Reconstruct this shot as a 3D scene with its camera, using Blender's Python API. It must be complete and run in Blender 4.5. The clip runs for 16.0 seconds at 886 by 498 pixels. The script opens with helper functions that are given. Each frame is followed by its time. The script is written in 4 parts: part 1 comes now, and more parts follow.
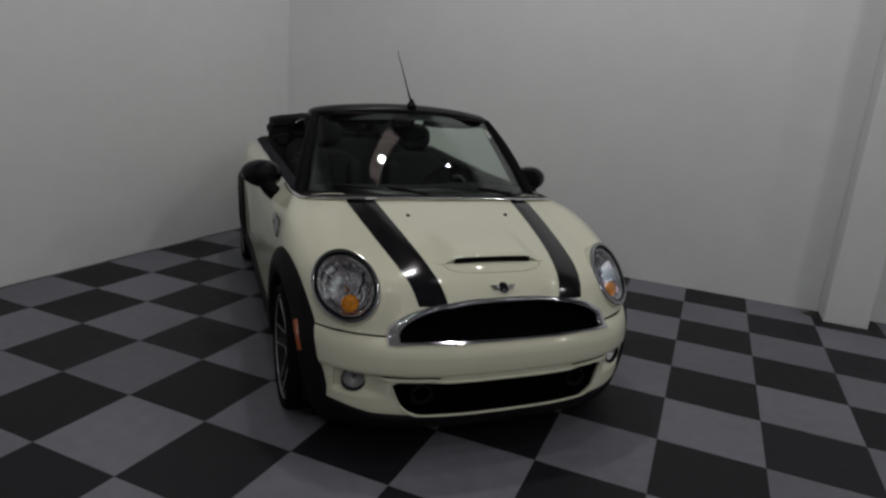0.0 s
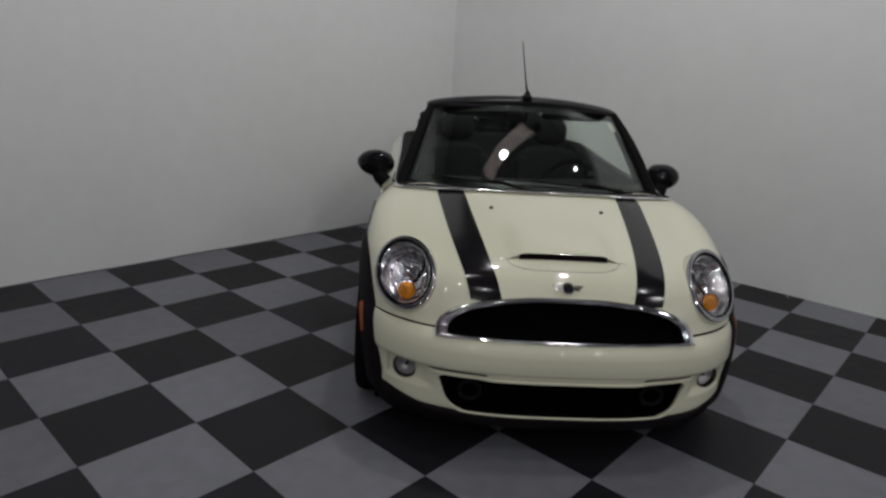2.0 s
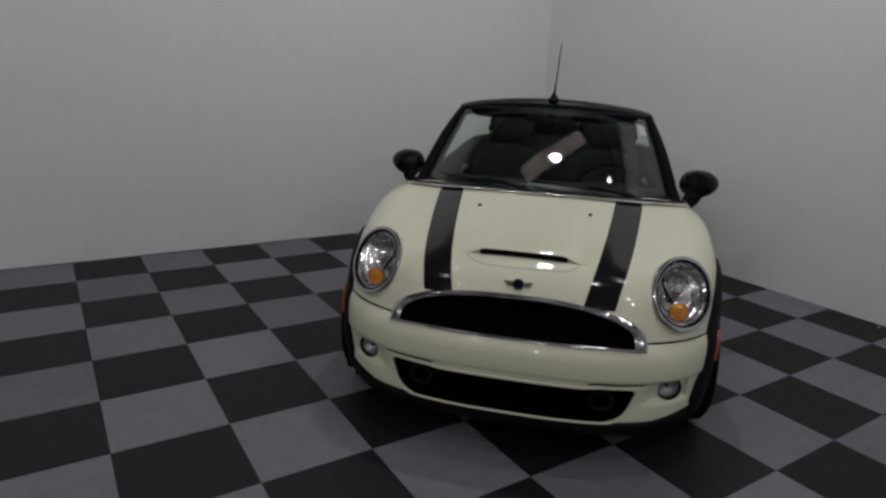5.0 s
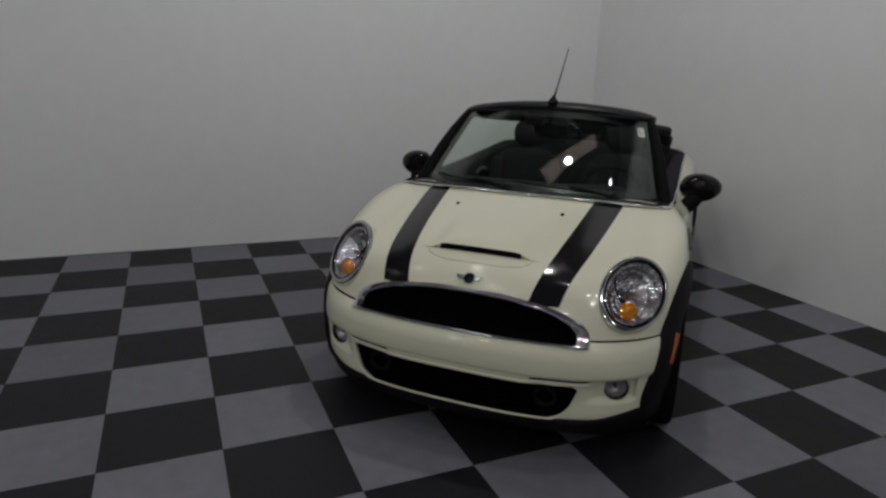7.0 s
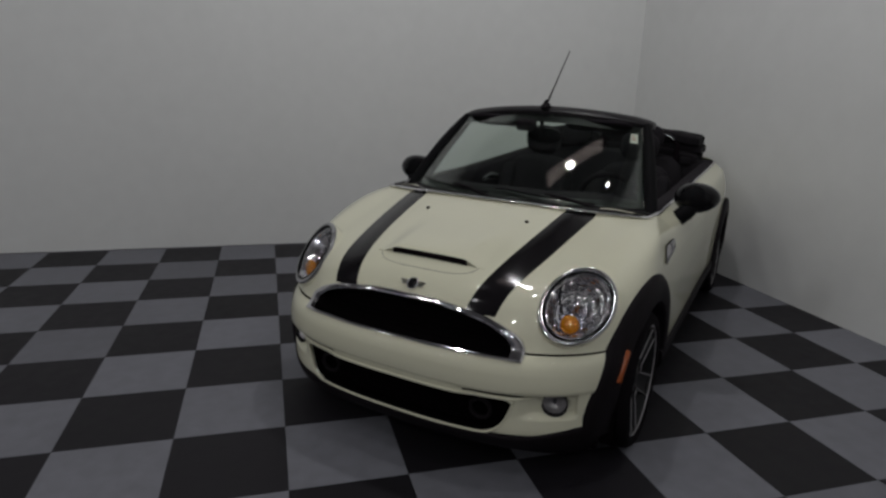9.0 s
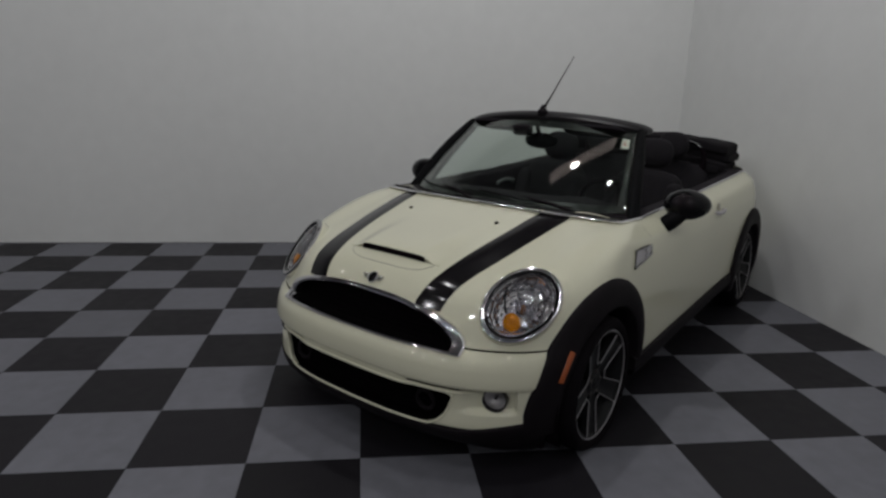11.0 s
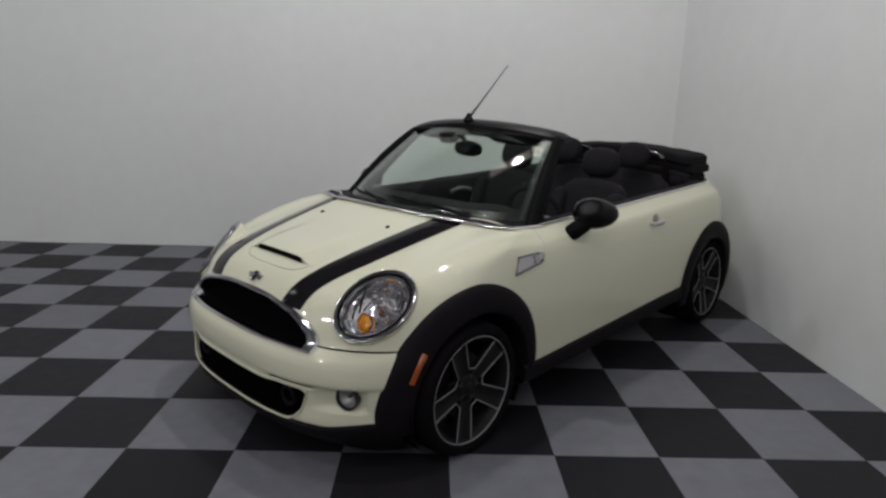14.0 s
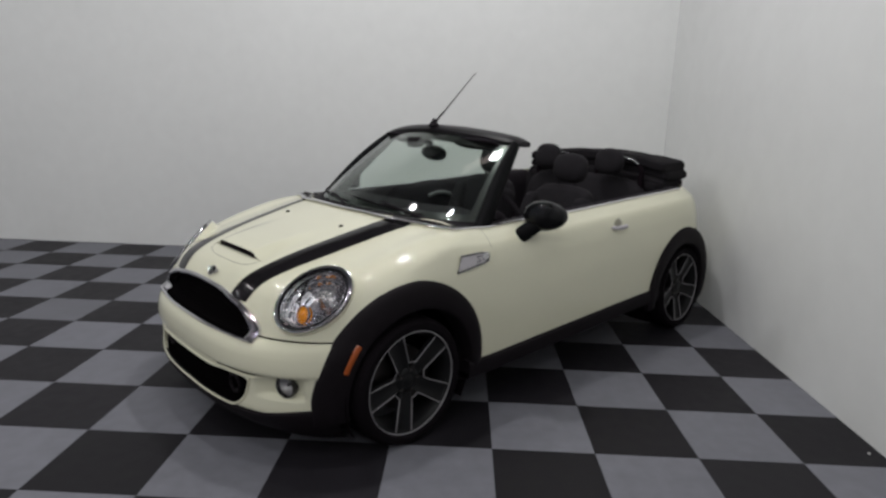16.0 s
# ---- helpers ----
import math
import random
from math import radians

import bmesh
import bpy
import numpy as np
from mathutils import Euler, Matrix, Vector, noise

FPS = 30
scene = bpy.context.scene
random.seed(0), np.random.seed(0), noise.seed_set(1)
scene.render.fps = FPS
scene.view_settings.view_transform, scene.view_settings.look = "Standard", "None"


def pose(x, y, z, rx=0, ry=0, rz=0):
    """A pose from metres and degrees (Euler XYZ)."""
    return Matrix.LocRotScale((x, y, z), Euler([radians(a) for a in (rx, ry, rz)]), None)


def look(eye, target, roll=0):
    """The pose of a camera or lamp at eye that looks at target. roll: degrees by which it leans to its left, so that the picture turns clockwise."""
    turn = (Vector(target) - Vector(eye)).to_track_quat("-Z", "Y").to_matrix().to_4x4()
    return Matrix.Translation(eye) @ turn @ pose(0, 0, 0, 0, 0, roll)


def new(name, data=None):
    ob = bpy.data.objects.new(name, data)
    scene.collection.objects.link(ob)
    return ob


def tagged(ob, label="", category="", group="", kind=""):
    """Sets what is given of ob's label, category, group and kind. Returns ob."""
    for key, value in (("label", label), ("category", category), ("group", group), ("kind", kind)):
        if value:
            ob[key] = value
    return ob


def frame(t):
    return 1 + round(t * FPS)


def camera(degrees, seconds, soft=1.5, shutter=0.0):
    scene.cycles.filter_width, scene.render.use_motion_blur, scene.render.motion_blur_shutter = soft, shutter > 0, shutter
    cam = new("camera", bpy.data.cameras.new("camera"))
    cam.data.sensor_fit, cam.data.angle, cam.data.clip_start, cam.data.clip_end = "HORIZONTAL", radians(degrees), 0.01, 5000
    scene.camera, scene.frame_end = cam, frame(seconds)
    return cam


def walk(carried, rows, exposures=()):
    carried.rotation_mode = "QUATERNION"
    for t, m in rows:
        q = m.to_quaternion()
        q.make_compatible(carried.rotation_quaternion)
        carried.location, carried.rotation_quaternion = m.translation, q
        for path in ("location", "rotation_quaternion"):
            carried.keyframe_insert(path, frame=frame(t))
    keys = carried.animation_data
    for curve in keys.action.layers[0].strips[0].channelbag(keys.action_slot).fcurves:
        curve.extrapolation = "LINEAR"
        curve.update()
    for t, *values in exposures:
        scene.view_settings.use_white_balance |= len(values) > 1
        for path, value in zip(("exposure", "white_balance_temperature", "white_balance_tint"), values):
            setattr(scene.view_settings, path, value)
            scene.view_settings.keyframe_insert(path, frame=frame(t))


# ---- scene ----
cam = camera(70.9, 16.0, soft=2.6)
PATH = [
    (0, (0.022, 0.02, 1.499), (-0.719, 1.808, 0.994), 4.4),
    (0.5, (0.125, 0.024, 1.508), (-0.757, 1.743, 0.992), 4.2),
    (1, (0.227, 0.147, 1.486), (-0.864, 1.737, 0.955), 3.7),
    (1.5, (0.324, 0.296, 1.492), (-0.918, 1.765, 0.942), 3.5),
    (2, (0.479, 0.38, 1.484), (-0.808, 1.811, 0.939), 3.3),
    (2.5, (0.65, 0.428, 1.487), (-0.684, 1.816, 0.947), 3.1),
    (3, (0.755, 0.495, 1.508), (-0.65, 1.81, 0.964), 3.1),
    (3.5, (0.864, 0.634, 1.498), (-0.614, 1.864, 0.95), 2.9),
    (4, (0.943, 0.71, 1.495), (-0.581, 1.883, 0.948), 2.8),
    (6.5, (1.369, 1.223, 1.501), (-0.362, 2.067, 0.962), 2.3),
    (7, (1.47, 1.325, 1.492), (-0.291, 2.11, 0.959), 2.1),
    (7.5, (1.545, 1.462, 1.501), (-0.245, 2.177, 0.969), 2.0),
    (8, (1.551, 1.616, 1.498), (-0.265, 2.267, 0.971), 1.9),
    (8.5, (1.576, 1.776, 1.489), (-0.266, 2.352, 0.966), 1.8),
    (9, (1.627, 1.868, 1.487), (-0.231, 2.398, 0.97), 1.9),
    (11.5, (1.866, 2.478, 1.48), (-0.06, 2.684, 0.985), 1.9),
    (12, (1.891, 2.59, 1.465), (-0.041, 2.763, 0.976), 2.0),
    (12.5, (1.938, 2.732, 1.459), (0.001, 2.874, 0.982), 1.9),
    (13, (1.971, 2.837, 1.469), (0.031, 2.959, 0.999), 2.0),
    (13.5, (1.964, 2.994, 1.475), (0.021, 3.077, 1.008), 1.8),
    (14, (1.949, 3.16, 1.475), (0.004, 3.205, 1.012), 1.7),
    (14.5, (1.967, 3.245, 1.477), (0.02, 3.269, 1.021), 1.8),
    (15, (2.028, 3.331, 1.469), (0.079, 3.339, 1.019), 1.9),
    (15.5, (2.077, 3.444, 1.471), (0.127, 3.422, 1.024), 1.9),
    (16, (2.068, 3.543, 1.471), (0.118, 3.49, 1.031), 1.9),
]
EXPOSURES = [(0.0, -1.41), (0.5, -1.34), (1.0, -1.16), (2.0, -1.05), (2.5, -1.21), (3.0, -1.22), (3.5, -1.15), (4.2, -1.25), (6.3, -1.31), (7.5, -1.33), (8.5, -1.39), (9.2, -1.37), (11.5, -1.24), (12.0, -1.28), (12.5, -1.15), (13.0, -1.08), (14.0, -0.7), (14.5, -0.62), (15.0, -0.58), (15.5, -0.56), (16.0, -0.47)]
walk(cam, [(t, look(eye, target, roll)) for t, eye, target, roll in PATH], EXPOSURES)

# ---- world and lamps ----
world = bpy.data.worlds.new("world")
scene.world = world
world.use_nodes = True
world.node_tree.nodes["Background"].inputs[0].default_value = (0.9, 0.95, 1.0, 1)
world.node_tree.nodes["Background"].inputs[1].default_value = 0.02

WALL_X, WALL_Y, FAR_X, FAR_Y, HIGH = -4.13, 5.50, 12.0, -11.0, 5.4
LAMP_HIGH = 4.7
# ceiling lamps: x, y, watts, radius
LAMPS = [(-1.75, 3.46, 215, 0.105), (-0.50, 4.70, 24, 0.065), (-1.55, 1.66, 64, 0.065), (-0.15, 3.20, 95, 0.065), (2.2, 3.4, 125, 0.105), (-1.05, 0.15, 46, 0.085), (0.6, -0.35, 88, 0.085), (4.7, 3.4, 160, 0.105), (4.7, 0.3, 155, 0.105),
         (1.5, -2.8, 235, 0.105), (-1.7, -2.8, 32, 0.105), (4.7, -2.8, 200, 0.105), (7.9, 0.3, 110, 0.105), (7.9, -2.8, 95, 0.105), (4.7, -5.9, 95, 0.105), (1.5, -5.9, 80, 0.105), (-1.7, -5.9, 24, 0.065), (-1.7, -9.0, 24, 0.065), (1.5, -9.0, 26, 0.065), (4.7, -9.0, 26, 0.065)]
for x, y, watts, radius in LAMPS:
    lamp = bpy.data.lights.new("ceiling_lamp_light", "SPOT")
    lamp.shadow_soft_size, lamp.energy, lamp.color = radius, watts, (0.99, 0.985, 1.0)
    lamp.spot_size, lamp.spot_blend = radians(176), 0.25
    ob = new("ceiling_lamp_light", lamp)
    ob.matrix_world = pose(x, y, LAMP_HIGH - 0.09)


# ---- materials ----
def material(name, colour, rough=0.5, metal=0.0, scale=30.0, vary=0.06, bump=0.0, coat=0.0, spec=0.5, rough_vary=0.05, random_vary=0.0, placed=False):
    """A principled material with colour and gloss varied at two scales, in metres of the object."""
    m = bpy.data.materials.new(name)
    m.use_nodes = True
    nodes, links = m.node_tree.nodes, m.node_tree.links
    b = nodes["Principled BSDF"]
    b.inputs["Metallic"].default_value = metal
    b.inputs["Specular IOR Level"].default_value = spec
    b.inputs["Coat Weight"].default_value = coat
    b.inputs["Coat Roughness"].default_value = 0.02
    where = nodes.new("ShaderNodeNewGeometry" if placed else "ShaderNodeTexCoord")
    fine, broad = nodes.new("ShaderNodeTexNoise"), nodes.new("ShaderNodeTexNoise")
    fine.inputs["Scale"].default_value, broad.inputs["Scale"].default_value = scale, scale * 0.09
    fine.inputs["Detail"].default_value = 5
    both = nodes.new("ShaderNodeMix")
    both.inputs[0].default_value = 0.5
    for n, slot in ((fine, 2), (broad, 3)):
        links.new(where.outputs["Position" if placed else "Object"], n.inputs["Vector"])
        links.new(n.outputs["Fac"], both.inputs[slot])
    last = both.outputs[0]
    if random_vary:
        info, add = nodes.new("ShaderNodeObjectInfo"), nodes.new("ShaderNodeMath")
        add.operation = "MULTIPLY_ADD"
        add.inputs[1].default_value = random_vary
        links.new(info.outputs["Random"], add.inputs[0])
        links.new(last, add.inputs[2])
        last = add.outputs[0]
    ramp = nodes.new("ShaderNodeMapRange")
    ramp.inputs["From Min"].default_value, ramp.inputs["From Max"].default_value = 0.3, 0.7
    ramp.inputs["To Min"].default_value, ramp.inputs["To Max"].default_value = 1 - vary, 1 + vary
    ramp.clamp = False
    links.new(last, ramp.inputs["Value"])
    tone = nodes.new("ShaderNodeVectorMath")
    tone.operation = "SCALE"
    tone.inputs[0].default_value = colour
    links.new(ramp.outputs[0], tone.inputs["Scale"])
    links.new(tone.outputs[0], b.inputs["Base Color"])
    gloss = nodes.new("ShaderNodeMapRange")
    gloss.inputs["To Min"].default_value, gloss.inputs["To Max"].default_value = max(rough - rough_vary, 0.0), rough + rough_vary
    links.new(both.outputs[0], gloss.inputs["Value"])
    links.new(gloss.outputs[0], b.inputs["Roughness"])
    if bump:
        relief = nodes.new("ShaderNodeBump")
        relief.inputs["Strength"].default_value, relief.inputs["Distance"].default_value = 0.6, bump
        links.new(fine.outputs["Fac"], relief.inputs["Height"])
        links.new(relief.outputs[0], b.inputs["Normal"])
    return m


def glass_material(name, tint, fresnel=1.5):
    """Clear sheet glass: a tinted pass-through with mirror gloss by Fresnel."""
    m = bpy.data.materials.new(name)
    m.use_nodes = True
    nodes, links = m.node_tree.nodes, m.node_tree.links
    nodes.remove(nodes["Principled BSDF"])
    clear, shine, mix, edge, power, rise = (nodes.new("ShaderNode" + k) for k in ("BsdfTransparent", "BsdfGlossy", "MixShader", "LayerWeight", "Math", "MapRange"))
    power.operation = "POWER"
    power.inputs[1].default_value = 5.0
    rise.inputs["To Min"].default_value = ((fresnel - 1) / (fresnel + 1)) ** 2
    clear.inputs[0].default_value = (*tint, 1)
    shine.inputs["Roughness"].default_value = 0.0
    edge.inputs[0].default_value = 0.5
    links.new(edge.outputs["Facing"], power.inputs[0])
    links.new(power.outputs[0], rise.inputs["Value"])
    links.new(rise.outputs[0], mix.inputs[0])
    links.new(clear.outputs[0], mix.inputs[1])
    links.new(shine.outputs[0], mix.inputs[2])
    links.new(mix.outputs[0], nodes["Material Output"].inputs[0])
    return m


WALL = material("white_wall_paint", (0.695, 0.703, 0.692), 0.95, scale=7.0, vary=0.035, bump=0.0005, spec=0.08)
CEILING = material("grey_ceiling_paint", (0.22, 0.215, 0.225), 0.9, scale=4.0)
TILE_DARK = material("black_floor_tile", (0.0090, 0.0080, 0.0103), 0.55, spec=0.24, scale=13.0, vary=0.35, bump=0.0008, random_vary=0.3, rough_vary=0.2, placed=True)
TILE_LIGHT = material("grey_floor_tile", (0.142, 0.144, 0.163), 0.55, spec=0.24, scale=13.0, vary=0.2, bump=0.0008, random_vary=0.26, rough_vary=0.2, placed=True)
SUBFLOOR = material("concrete_subfloor", (0.05, 0.05, 0.05), 0.9)
CREAM = material("cream_car_paint", (0.69, 0.68, 0.522), 0.5, scale=60.0, vary=0.012, coat=1.0, spec=0.2, rough_vary=0.02)
BLACK_GLOSS = material("black_gloss_paint", (0.0058, 0.0058, 0.0065), 0.05, coat=0.0, spec=0.16, rough_vary=0.02)
STRIPE = material("black_stripe_vinyl", (0.0085, 0.0075, 0.0088), 0.13, spec=0.36)
PLASTIC = material("black_grained_plastic", (0.0081, 0.0061, 0.0078), 0.6, scale=400.0, vary=0.2, bump=0.0004, spec=0.12)
RUBBER = material("tyre_rubber", (0.0058, 0.0045, 0.0058), 0.8, scale=90.0, vary=0.25, bump=0.0005, spec=0.06)
CHROME = material("chrome", (0.76, 0.75, 0.77), 0.09, metal=1.0, vary=0.02, rough_vary=0.03)
SILVER = material("machined_silver_alloy", (0.30, 0.29, 0.30), 0.4, metal=0.4, scale=80.0)
ANTHRACITE = material("dark_alloy_paint", (0.0072, 0.0072, 0.0078), 0.45, metal=0.0, spec=0.2)
STEEL = material("brake_steel", (0.10, 0.092, 0.088), 0.45, metal=1.0, scale=120.0, vary=0.2)
LINER = material("dark_liner", (0.0061, 0.0041, 0.0055), 0.9, spec=0.03)
CLOTH = material("black_seat_cloth", (0.0104, 0.009, 0.011), 0.9, scale=300.0, vary=0.3, bump=0.001, spec=0.25)
CANVAS = material("black_roof_canvas", (0.0081, 0.007, 0.0084), 0.95, scale=260.0, vary=0.3, bump=0.001, spec=0.2)
DASH = material("black_dashboard", (0.0178, 0.0151, 0.0182), 0.8, spec=0.1, scale=250.0, vary=0.2, bump=0.0006)
AMBER = material("amber_lens", (0.72, 0.26, 0.008), 0.16, metal=0.25, coat=1.0, scale=95.0, vary=0.5, bump=0.006)
MARKER = material("orange_side_marker", (0.30, 0.062, 0.006), 0.3, coat=0.25)
GLASS = glass_material("windscreen_glass", (0.86, 0.92, 0.88))
LENS = glass_material("clear_lens", (0.93, 0.93, 0.93), 1.45)


# ---- mesh helpers ----
def smooth(x0, x1, x):
    """0 below x0 and 1 above x1, with a smooth rise between."""
    u = np.clip((np.asarray(x, float) - x0) / (x1 - x0), 0, 1)
    return u * u * (3 - 2 * u)


def curve(knots):
    """A smooth function through (x, y) knots that never overshoots them."""
    xs, ys = np.array(knots, float).T
    d = np.diff(ys) / np.diff(xs)
    m = np.concatenate([[d[0]], np.where(d[1:] * d[:-1] > 0, 2 * d[1:] * d[:-1] / (d[1:] + d[:-1] + 1e-12), 0), [d[-1]]])

    def at(x):
        x = np.clip(np.asarray(x, float), xs[0], xs[-1])
        k = np.clip(np.searchsorted(xs, x) - 1, 0, len(xs) - 2)
        h = xs[k + 1] - xs[k]
        u = (x - xs[k]) / h
        return (2 * u**3 - 3 * u**2 + 1) * ys[k] + (u**3 - 2 * u**2 + u) * h * m[k] + (3 * u**2 - 2 * u**3) * ys[k + 1] + (u**3 - u**2) * h * m[k + 1]

    return at


def link(name, bm, mat, smooth_shade=True, angle=0.6):
    mesh = bpy.data.meshes.new(name)
    for f in bm.faces:
        f.smooth = smooth_shade
    if smooth_shade:
        for e in bm.edges:
            if len(e.link_faces) == 2 and e.calc_face_angle(0.0) > angle:
                e.smooth = False
    bm.to_mesh(mesh)
    bm.free()
    mesh.materials.append(mat)
    return new(name, mesh)


def part(name, bm, mat, parent, label="", smooth_shade=True, angle=0.6):
    """Links a bmesh as one mesh object under a thing or a part."""
    ob = link(name, bm, mat, smooth_shade, angle)
    ob.parent = parent
    return tagged(ob, label)


def thing(name, label, category, where=None, group="", kind=""):
    ob = new(name)
    ob.matrix_world = where or Matrix()
    return tagged(ob, label, category, group, kind)


def grid(points, wrap=False):
    """A bmesh of quads over an array of places, rows by columns; wrap joins the last column to the first."""
    points = np.asarray(points, float)
    r, c = points.shape[:2]
    bm = bmesh.new()
    vs = [bm.verts.new(p) for p in points.reshape(-1, 3)]
    for i in range(r - 1):
        for j in range(c if wrap else c - 1):
            k = (j + 1) % c
            bm.faces.new((vs[i * c + j], vs[i * c + k], vs[(i + 1) * c + k], vs[(i + 1) * c + j]))
    return bm


def box(x0, x1, y0, y1, z0, z1, bevel=0.0, segments=2):
    bm = bmesh.new()
    bmesh.ops.create_cube(bm, size=1.0, matrix=Matrix.Translation(((x0 + x1) / 2, (y0 + y1) / 2, (z0 + z1) / 2)) @ Matrix.Diagonal((x1 - x0, y1 - y0, z1 - z0, 1)))
    if bevel:
        bmesh.ops.bevel(bm, geom=bm.edges[:], offset=bevel, segments=segments, profile=0.5, affect="EDGES")
    return bm


def tube(path, radius, sides=10, closed=False, squash=None):
    """A round bar along a path; radius may vary; squash = (across, up) scales the section."""
    path = [Vector(p) for p in path]
    n = len(path)
    radii = [radius] * n if isinstance(radius, (int, float)) else list(radius)
    a, b = squash or (1, 1)
    rows, up = [], Vector((0, 0, 1))
    for i, p in enumerate(path):
        q0, q1 = (path[(i - 1) % n], path[(i + 1) % n]) if closed else (path[max(i - 1, 0)], path[min(i + 1, n - 1)])
        ahead = (q1 - q0).normalized()
        side = ahead.cross(up)
        side = side.normalized() if side.length > 1e-4 else Vector((1, 0, 0))
        over = side.cross(ahead)
        rows.append([p + radii[i] * (a * math.cos(t) * side + b * math.sin(t) * over) for t in (2 * math.pi * k / sides for k in range(sides))])
    if closed:
        rows.append(rows[0])
    bm = grid([[tuple(v) for v in r] for r in rows], wrap=True)
    if closed:
        bmesh.ops.remove_doubles(bm, verts=bm.verts[:], dist=1e-6)
    else:
        bm.verts.ensure_lookup_table()
        bm.faces.new(bm.verts[:sides][::-1])
        bm.faces.new(bm.verts[-sides:])
    bmesh.ops.recalc_face_normals(bm, faces=bm.faces[:])
    return bm


def lathe(profile, sides=48, axis="y"):
    """A turned shape from (radius, along) pairs, about the y or the z axis."""
    rows = []
    for r, a in profile:
        ring = [(r * math.cos(t), r * math.sin(t)) for t in (2 * math.pi * k / sides for k in range(sides))]
        rows.append([(u, a, v) if axis == "y" else (u, v, a) for u, v in ring])
    bm = grid(rows, wrap=True)
    bmesh.ops.remove_doubles(bm, verts=bm.verts[:], dist=1e-6)
    bmesh.ops.recalc_face_normals(bm, faces=bm.faces[:])
    return bm


def ball(centre, size, segments=24, rings=14):
    bm = bmesh.new()
    bmesh.ops.create_uvsphere(bm, u_segments=segments, v_segments=rings, radius=1.0, matrix=Matrix.Translation(centre) @ Matrix.Diagonal((*size, 1)))
    return bm


def shell(ob, thickness, offset=-1.0, rim=True):
    """Gives a sheet its thickness."""
    mod = ob.modifiers.new("thickness", "SOLIDIFY")
    mod.thickness, mod.offset, mod.use_rim = thickness, offset, rim
    return ob


def merge(into, other):
    """Adds one bmesh to another."""
    mesh = bpy.data.meshes.new("scratch")
    other.to_mesh(mesh)
    other.free()
    into.from_mesh(mesh)
    bpy.data.meshes.remove(mesh)
    return into


# ---- the room ----
def wall(name, x0, x1, y0, y1, z0, z1, label, mat=WALL):
    return tagged(link(name, box(x0, x1, y0, y1, z0, z1), mat, False), label, "wall", kind="structure")


wall("wall_west", WALL_X - 0.15, WALL_X, FAR_Y, WALL_Y + 0.15, 0, HIGH, "plain white painted showroom wall")
wall("wall_north", WALL_X, FAR_X, WALL_Y, WALL_Y + 0.15, 0, HIGH, "plain white painted showroom wall")
# Walls out of view, added to close the room; their grey feeds reflections.
FAR_WALL = material("grey_wall_paint", (0.50, 0.49, 0.50), 0.8, scale=6.0, vary=0.08)
wall("wall_east", FAR_X, FAR_X + 0.15, FAR_Y, WALL_Y + 0.15, 0, HIGH, "unseen pale grey wall added to close the room", FAR_WALL)
wall("wall_south", WALL_X - 0.15, FAR_X + 0.15, FAR_Y - 0.15, FAR_Y, 0, HIGH, "unseen pale grey wall added to close the room", FAR_WALL)
tagged(link("ceiling", box(WALL_X - 0.15, FAR_X + 0.15, FAR_Y - 0.15, WALL_Y + 0.15, HIGH, HIGH + 0.1), CEILING, False), "plain grey showroom ceiling", "ceiling", kind="structure")
tagged(link("pillar", box(0.99, 1.28, 5.24, WALL_Y, 0, HIGH, 0.006), WALL, False), "square white painted pillar against the wall", "pillar", kind="structure")
LAMP_BODY = material("lamp_housing", (0.30, 0.29, 0.28), 0.5, metal=0.4)
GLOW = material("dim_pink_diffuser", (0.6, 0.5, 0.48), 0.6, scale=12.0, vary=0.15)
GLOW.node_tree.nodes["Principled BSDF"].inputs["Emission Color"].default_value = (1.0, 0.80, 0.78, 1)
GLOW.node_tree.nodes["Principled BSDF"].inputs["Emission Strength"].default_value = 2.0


def ceiling_lamp(x, y):
    """A round downlight on a rod, with a glowing face."""
    top = thing("ceiling_lamp", "round ceiling lamp bulb in a short rod socket", "lamp", pose(x, y, LAMP_HIGH), "ceiling lamps")
    part("housing", lathe([(0.0, 0.14), (0.03, 0.14), (0.04, 0.10), (0.042, 0.01), (0.036, 0.004), (0.0, 0.004)], 32, "z"), LAMP_BODY, top)
    part("rod", tube([(0, 0, 0.14), (0, 0, HIGH - LAMP_HIGH)], 0.008, 8), LAMP_BODY, top)


for x, y, watts, radius in LAMPS:
    ceiling_lamp(x, y)
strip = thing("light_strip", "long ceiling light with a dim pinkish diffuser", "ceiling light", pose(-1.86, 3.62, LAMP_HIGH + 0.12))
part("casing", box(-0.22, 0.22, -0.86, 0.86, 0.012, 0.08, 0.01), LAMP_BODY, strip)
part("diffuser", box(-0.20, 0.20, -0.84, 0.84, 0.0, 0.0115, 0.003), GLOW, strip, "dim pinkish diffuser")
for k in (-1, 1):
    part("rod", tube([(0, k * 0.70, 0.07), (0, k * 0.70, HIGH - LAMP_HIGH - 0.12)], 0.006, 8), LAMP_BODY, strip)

# a crumpled scrap at the pillar's foot
bm, rng = ball((0, 0, 0), (0.06, 0.035, 0.012), 14, 8), random.Random(5)
for v in bm.verts:
    v.co *= rng.uniform(0.75, 1.2)
    v.co.z = max(v.co.z, -0.004)
SCRAP = material("brown_scrap", (0.05, 0.045, 0.035), 0.9, scale=90.0, vary=0.3)
scrap = tagged(link("floor_scrap", bm, SCRAP, True), "small crumpled brown scrap on the floor beside the pillar", "scrap")
scrap.matrix_world = pose(0.925, 5.36, 0.004, 0, 0, -30)

